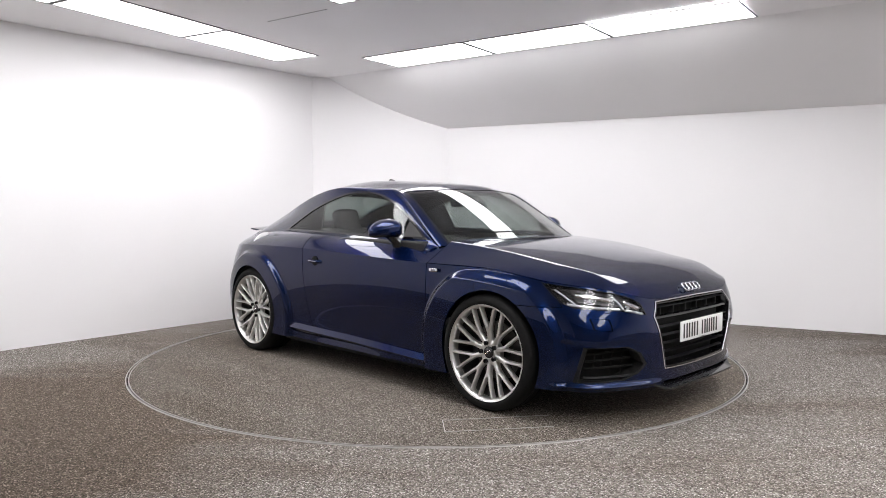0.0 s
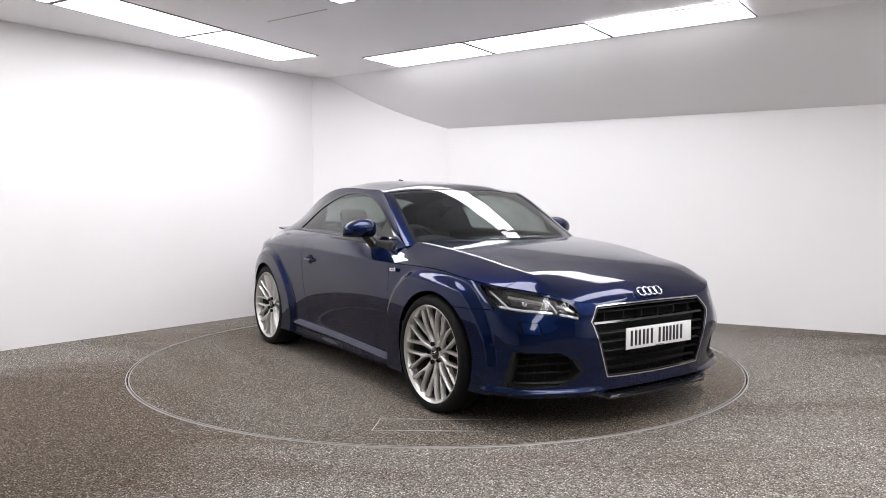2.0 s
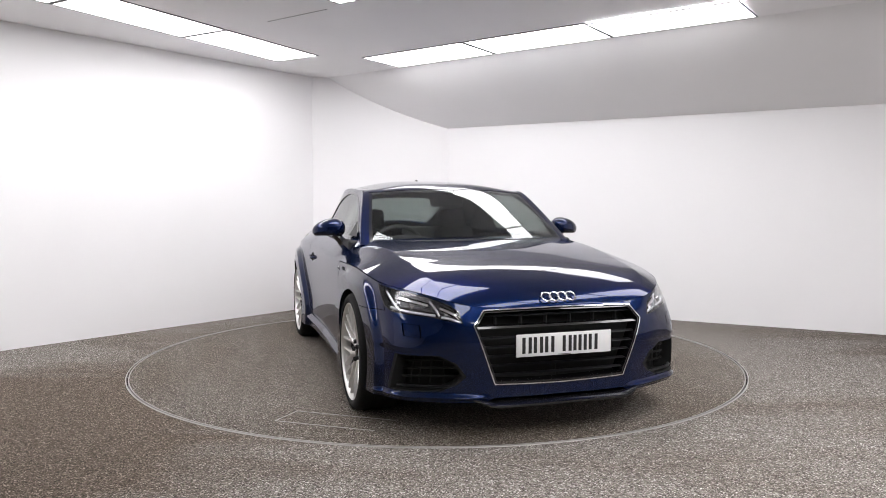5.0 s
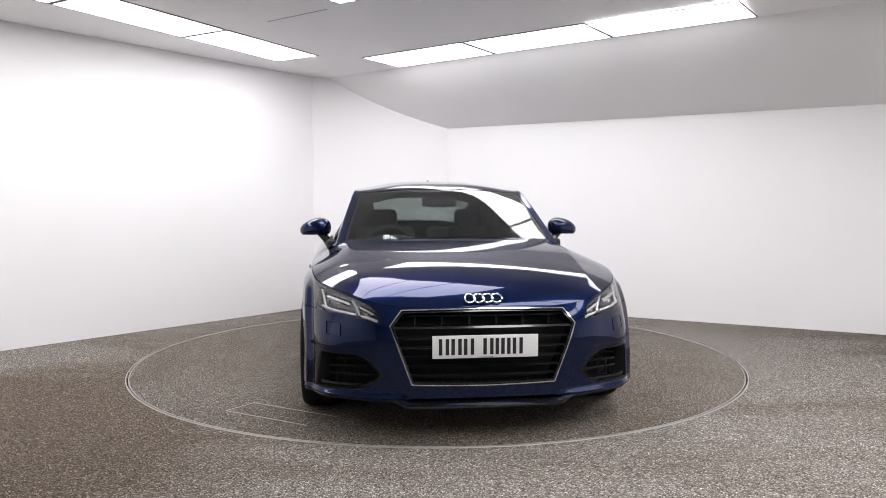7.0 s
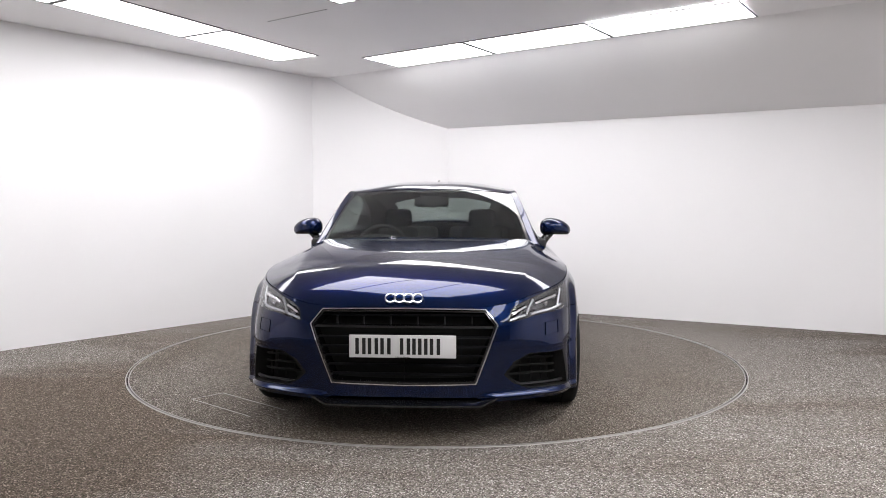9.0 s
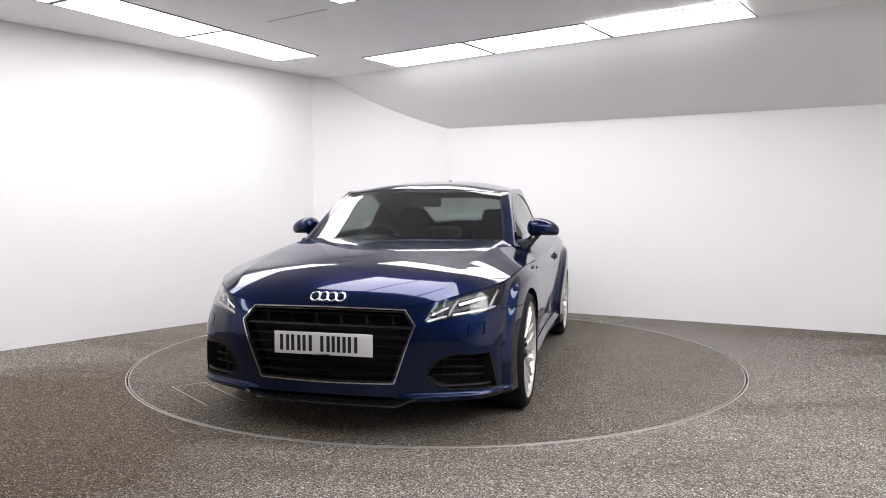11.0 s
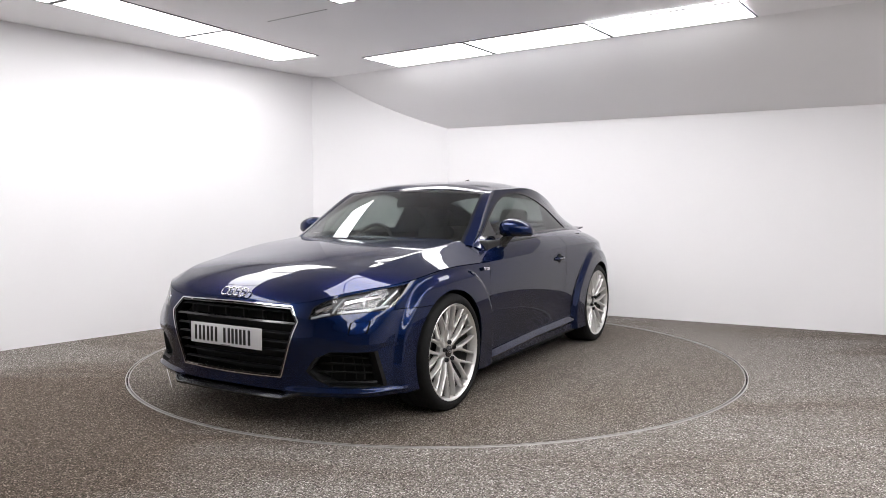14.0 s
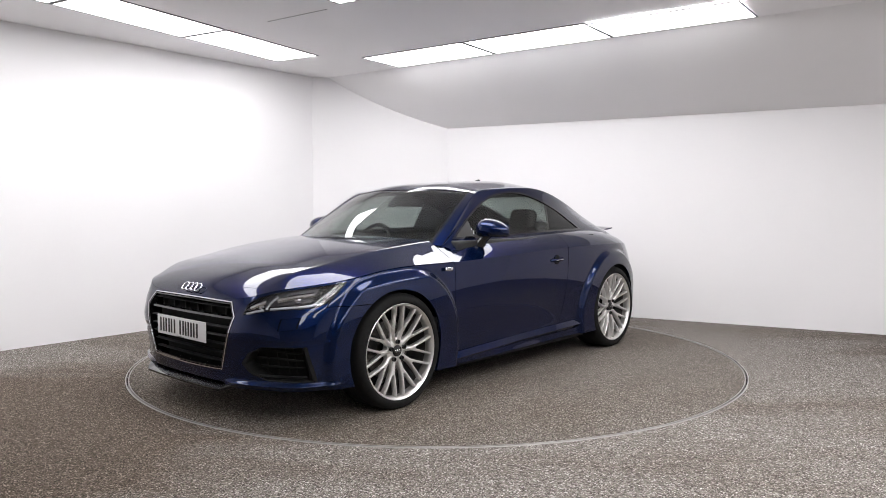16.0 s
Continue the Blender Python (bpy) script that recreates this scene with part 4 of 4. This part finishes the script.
def build_sides(doors):
    # skirts along the sills
    for sd in (1, -1):
        bm = bmesh.new()
        n, rings = 40, []
        for k in range(n + 1):
            f = k / n
            x = .80 - 1.62 * f
            zt = float(np.interp(x, [-.82, -.70, .19, .80], [.288, .283, .258, .238]))
            yb = float(np.interp(x, [-.82, -.6, 0, .75, .8], [.868, .866, .853, .868, .872]))
            e = .030 * min(1, f * 12 + .3, (1 - f) * 14 + .05)
            rings.append([bm.verts.new((x, y * sd, z)) for y, z in ((yb - .01, zt + .002), (yb + .004, zt), (yb + e, zt - .034), (yb + e - .006, zt - .044), (yb - .05, .172), (yb - .10, .155))])
        for a, b in zip(rings, rings[1:]):
            for k in range(5):
                bm.faces.new((a[k], a[k + 1], b[k + 1], b[k]))
        bmesh.ops.recalc_face_normals(bm, faces=bm.faces)
        if (sum((f.normal.y * sd for f in bm.faces)) < 0):
            bmesh.ops.reverse_faces(bm, faces=bm.faces)
        part("side_skirt", bm, PAINT, car, "blue side skirt", angle=20)
    for door, sd in zip(doors, (1, -1)):
        # handle
        bm = bmesh.new()
        bmesh.ops.create_uvsphere(bm, u_segments=24, v_segments=12, radius=1)
        bmesh.ops.scale(bm, vec=(.036, .004, .034), verts=bm.verts)
        bmesh.ops.translate(bm, verts=bm.verts, vec=(-.40, sd * .891, .757))
        hd = new("door_handle")
        hd.parent = car
        tagged(hd, "blue pull handle over a dark cup")
        part("cup", bm, LINER, hd, "dark handle cup")
        bm = bmesh.new()
        pts = [(-.325, .885, .752), (-.345, .903, .753), (-.40, .911, .756), (-.455, .904, .758), (-.475, .886, .758)]
        c = [tuple(p) for p in curve(pts, 18)]
        add_tube(bm, [(p[0], p[1] * sd, p[2]) for p in c], .0115, 10, squash=((0, 1, 0), .55))
        part("grip", bm, PAINT, hd)
        bm = bmesh.new()
        add_tube(bm, [(p[0], (p[1] + .006) * sd, p[2] + .001) for p in c[4:14]], .0022, 6)
        part("grip_strip", bm, CHROME, hd, "thin bright strip")
        # badge on the wing
        bm = bmesh.new()
        add_box(bm, .782, .85, .897, .9035, .755, .776, .0015)
        for v in bm.verts:
            v.co.y *= sd
        if sd < 0:
            bmesh.ops.reverse_faces(bm, faces=bm.faces)
        part("side_badge", bm, CHROME, car, "small silver badge")
        bm = bmesh.new()
        for a, b in ((.805, .809), (.815, .818), (.824, .827), (.833, .836)):
            add_box(bm, a, b, .9035, .9042, .760, .771)
        for v in bm.verts:
            v.co.y *= sd
        part("badge_bars", bm, BLACK_MATT, car, "dark bars on the badge", smooth=False)
        # door mirror
        mir = new("door_mirror")
        mir.parent = car
        tagged(mir, "blue door mirror on a black arm")
        bm = bmesh.new()
        bmesh.ops.create_uvsphere(bm, u_segments=48, v_segments=32, radius=1)
        for v in bm.verts:
            x, y, z = v.co
            sx = 1.0 if x > 0 else .55
            zz = math.copysign(abs(z) ** .82, z)
            yy = math.copysign(abs(y) ** .86, y)
            taper = 1 - .32 * (yy + 1) / 2
            if zz < 0:
                zz = -min(.62, abs(zz))
            v.co = Vector((.362 + .118 * x * sx * taper - .03 * (yy + 1) / 2, .884 + .108 * yy, .989 + .075 * zz * taper - .010 * yy + (.010 if zz > 0 else 0) * (1 - yy * yy)))
        upper = bm
        lower = bm.copy()
        pl = dict(plane_co=(.355, .89, .966), plane_no=(0, .05, 1))
        bmesh.ops.bisect_plane(upper, geom=upper.verts[:] + upper.edges[:] + upper.faces[:], clear_inner=True, **pl)
        bmesh.ops.bisect_plane(lower, geom=lower.verts[:] + lower.edges[:] + lower.faces[:], clear_outer=True, **pl)
        for b, nm, mt in ((upper, "mirror_cap", PAINT), (lower, "mirror_base", BLACK_GLOSS)):
            if sd < 0:
                mirror_bm(b)
            part(nm, b, mt, mir, "" if mt is PAINT else "gloss black lower shell", angle=60)
        bm = bmesh.new()
        c = curve([(.385, .790, .885), (.382, .806, .912), (.376, .830, .942), (.370, .850, .965)], 10)
        add_tube(bm, [(p[0], p[1] * sd, p[2]) for p in c], [.05, .046, .042, .040, .038, .036, .036, .036, .037, .038], 12, squash=((0, 1, 0), .6))
        part("mirror_arm", bm, BLACK_GLOSS, mir, "black mirror arm")
        bm = bmesh.new()
        bmesh.ops.create_circle(bm, cap_ends=True, segments=32, radius=1)
        for v in bm.verts:
            v.co = Vector((.286, sd * (.89 + .078 * v.co.x), .998 + .042 * v.co.y))
        part("mirror_glass", bm, CHROME, mir, "mirror glass")
    # filler cap on the near-side shoulder
    bm = bmesh.new()
    add_lathe(bm, [(.0005, .006), (.050, .006), (.053, .0035), (.056, .0035), (.060, .006), (.070, .004), (.073, -.012)], 48, "z")
    bm.transform(Matrix.Translation((-1.255, -.800, .892)) @ Matrix.Rotation(radians(42), 4, "X") @ Matrix.Rotation(radians(4), 4, "Y"))
    cap = part("filler_cap", bm, SATIN, car, "round aluminium fuel filler cap")
    bolt = None
    for k in range(8):
        a = 2 * math.pi * k / 8
        if bolt is None:
            bm = bmesh.new()
            add_lathe(bm, [(.0005, .0025), (.003, .002), (.0038, 0)], 8, "z")
            bolt = part("cap_screw", bm, BLACK_MATT, cap)
            o = bolt
        else:
            o = new("cap_screw", bolt.data)
            o.parent = cap
        o.matrix_basis = Matrix.Translation((-1.255, -.800, .892)) @ Matrix.Rotation(radians(42), 4, "X") @ Matrix.Translation((.064 * math.cos(a), .064 * math.sin(a), .005))
    # roof aerial and rear wing
    bm = bmesh.new()
    add_tube(bm, [(-.53, 0, 1.333), (-.555, 0, 1.35), (-.60, 0, 1.362), (-.64, 0, 1.335)], [.012, .012, .007, .004], 8, squash=((0, 1, 0), .6))
    part("aerial", bm, BLACK_GLOSS, car, "black roof aerial fin")
    bm = bmesh.new()
    rings, n = [], 36
    for k in range(n + 1):
        y = -.56 + 1.12 * k / n
        a = abs(y) / .56
        xr = -1.93 + .10 * a**3
        z = .968 - .018 * a**2
        rings.append([bm.verts.new(c) for c in ((xr + .16, y, z - .008), (xr + .10, y, z + .003), (xr + .02, y, z + .008), (xr, y, z + .004), (xr + .02, y, z - .004), (xr + .10, y, z - .012))])
    for a, b in zip(rings, rings[1:]):
        for k in range(6):
            bm.faces.new((a[k], a[(k + 1) % 6], b[(k + 1) % 6], b[k]))
    bm.faces.new(rings[0])
    bm.faces.new(rings[-1][::-1])
    bmesh.ops.recalc_face_normals(bm, faces=bm.faces)
    wing = part("rear_wing", bm, PAINT, car, "raised rear wing", angle=40)
    for y in (-.33, .33):
        bm = bmesh.new()
        add_box(bm, -1.86, -1.80, y - .02, y + .02, .90, .962, .004)
        part("wing_strut", bm, BLACK_GLOSS, wing)
    # underbody, reaching low and wide to block light under the car
    bm = bmesh.new()
    add_box(bm, -1.90, 1.78, -.56, .56, .130, .22, .02)
    for sd in (-1, 1):
        add_box(bm, -.86, .86, *sorted((sd * .55, sd * .84)), .140, .23, .005)
    part("underbody", bm, LINER, car, "black underbody")


def build_cabin():
    bm = bmesh.new()
    n, rings = 24, []
    for k in range(n + 1):
        y = -.70 + 1.4 * k / n
        a = abs(y) / .70
        xf = .86 - .20 * a * a
        hump = .035 * math.exp(-((y + .36) / .17) ** 2)
        rings.append([bm.verts.new(c) for c in ((xf, y, .885), (xf - .25, y, .915), (.42, y, .915 + hump), (.36, y, .895 + hump), (.33, y, .80), (.42, y, .62), (.5, y, .40))])
    for a, b in zip(rings, rings[1:]):
        for k in range(6):
            bm.faces.new((a[k], a[k + 1], b[k + 1], b[k]))
    bmesh.ops.recalc_face_normals(bm, faces=bm.faces)
    part("dashboard", bm, CABIN, car, "black dashboard", angle=50)
    bm = bmesh.new()
    add_box(bm, -1.5, .5, -.72, .72, .26, .30)
    add_box(bm, -1.75, -1.05, -.66, .66, .30, .80, .03)
    for sd in (-1, 1):
        add_box(bm, -1.1, .62, *sorted((sd * .72, sd * .80)), .30, .925, .02)
    part("cabin_floor", bm, CABIN, car, "black cabin trim")
    for y in (-.36, .36):
        seat = new("seat")
        seat.parent = car
        tagged(seat, "black leather sports seat")
        bm = bmesh.new()
        add_box(bm, -.50, .02, y - .25, y + .25, .38, .54, .05)
        part("cushion", bm, LEATHER, seat)
        bm = bmesh.new()
        m = Matrix.Translation((-.50, y, .44)) @ Matrix.Rotation(radians(-20), 4, "Y")
        add_box(bm, -.07, .07, -.25, .25, 0, .46, .06, m)
        add_box(bm, -.05, .06, -.17, .17, .40, .57, .05, m)
        part("backrest", bm, LEATHER, seat)
        bm = bmesh.new()
        add_box(bm, -.045, .055, -.115, .115, .50, .72, .045, m)
        part("headrest", bm, LEATHER, seat)
    for y in (-.33, .33):
        bm = bmesh.new()
        m = Matrix.Translation((-1.05, y, .55)) @ Matrix.Rotation(radians(-28), 4, "Y")
        add_box(bm, -.05, .05, -.28, .28, 0, .46, .05, m)
        part("rear_seat_back", bm, LEATHER, car, "black leather rear seat")
    wheel = new("steering_wheel")
    wheel.parent = car
    tagged(wheel, "black three-spoke steering wheel")
    m = Matrix.Translation((.27, -.36, .835)) @ Matrix.Rotation(radians(-24), 4, "Y")
    bm = bmesh.new()
    add_tube(bm, [(0, .182 * math.cos(2 * math.pi * q / 48), max(-.155, .182 * math.sin(2 * math.pi * q / 48))) for q in range(48)], .0155, 10, True)
    bm.transform(m)
    part("rim", bm, LEATHER, wheel)
    bm = bmesh.new()
    bmesh.ops.create_uvsphere(bm, u_segments=20, v_segments=10, radius=1)
    bmesh.ops.scale(bm, vec=(.035, .07, .065), verts=bm.verts)
    bm.transform(m)
    part("boss", bm, CABIN, wheel)
    for a, b in (((0, .05, 0), (0, .175, .01)), ((0, -.05, 0), (0, -.175, .01)), ((0, 0, -.05), (0, 0, -.15))):
        bm = bmesh.new()
        add_tube(bm, [a, b], .014, 8)
        bm.transform(m)
        part("spoke", bm, SATIN, wheel)
    # inner mirror and the sensor housing behind the screen
    bm = bmesh.new()
    add_box(bm, .20, .23, -.125, .125, 1.140, 1.212, .014)
    rv = part("rear_view_mirror", bm, BLACK_GLOSS, car, "black rear-view mirror")
    bm = bmesh.new()
    add_prism(bm, [(.42, -.03), (.42, .03), (.27, .085), (.27, -.085)], 1.212, 1.232)
    for v in bm.verts:
        v.co.z += (.27 - v.co.x) * .55 + .006
    part("sensor_housing", bm, BLACK_GLOSS, rv, "", smooth=False)
    bm = bmesh.new()
    add_tube(bm, [(.215, 0, 1.20), (.28, 0, 1.228)], .012, 8)
    part("stalk", bm, BLACK_GLOSS, rv)
    # wipers at the foot of the screen
    for y0, y1 in ((-.55, .02), (.02, .52)):
        bm = bmesh.new()
        pts = []
        for k in range(10):
            y = y0 + (y1 - y0) * k / 9
            pts.append((.925 - .42 * y * y + .0, y, .934 - .02 * abs(y)))
        add_tube(bm, pts, .006, 6)
        part("wiper", bm, BLACK_MATT, car, "black wiper arm")


DOORS = build_body()
build_nose()
build_grille()
build_wheels()
build_sides(DOORS)
build_cabin()


def build_marks():
    """The thin metal edging of a hatch let into the turntable's carpet."""
    root = tagged(new("hatch"), "narrow hatch edged with thin metal lines")
    root.parent = TABLE
    for (x0, y0), (x1, y1) in HATCH:
        d = Vector((x1 - x0, y1 - y0))
        bm = bmesh.new()
        add_box(bm, 0, d.length, -.0022, .0022, -.002, .0022, .0006)
        bm.transform(Matrix.Translation((x0, y0, 0)) @ Matrix.Rotation(math.atan2(d.y, d.x), 4, "Z"))
        part("edging", bm, METAL_STRIP, root)


build_marks()


def motions():
    rows_table, rows_car = [], []
    for k in range(33):
        t = k * 0.5
        turn = Matrix.Rotation(radians(SPIN_START + SPIN_RATE * t - 90), 4, "Z")
        rows_table.append((t, Matrix.Translation((TABLE_X, 0, 0)) @ turn))
        rows_car.append((t, turn @ Matrix.Translation(-PIVOT)))
    walk(TABLE, rows_table)
    walk(car, rows_car)


motions()
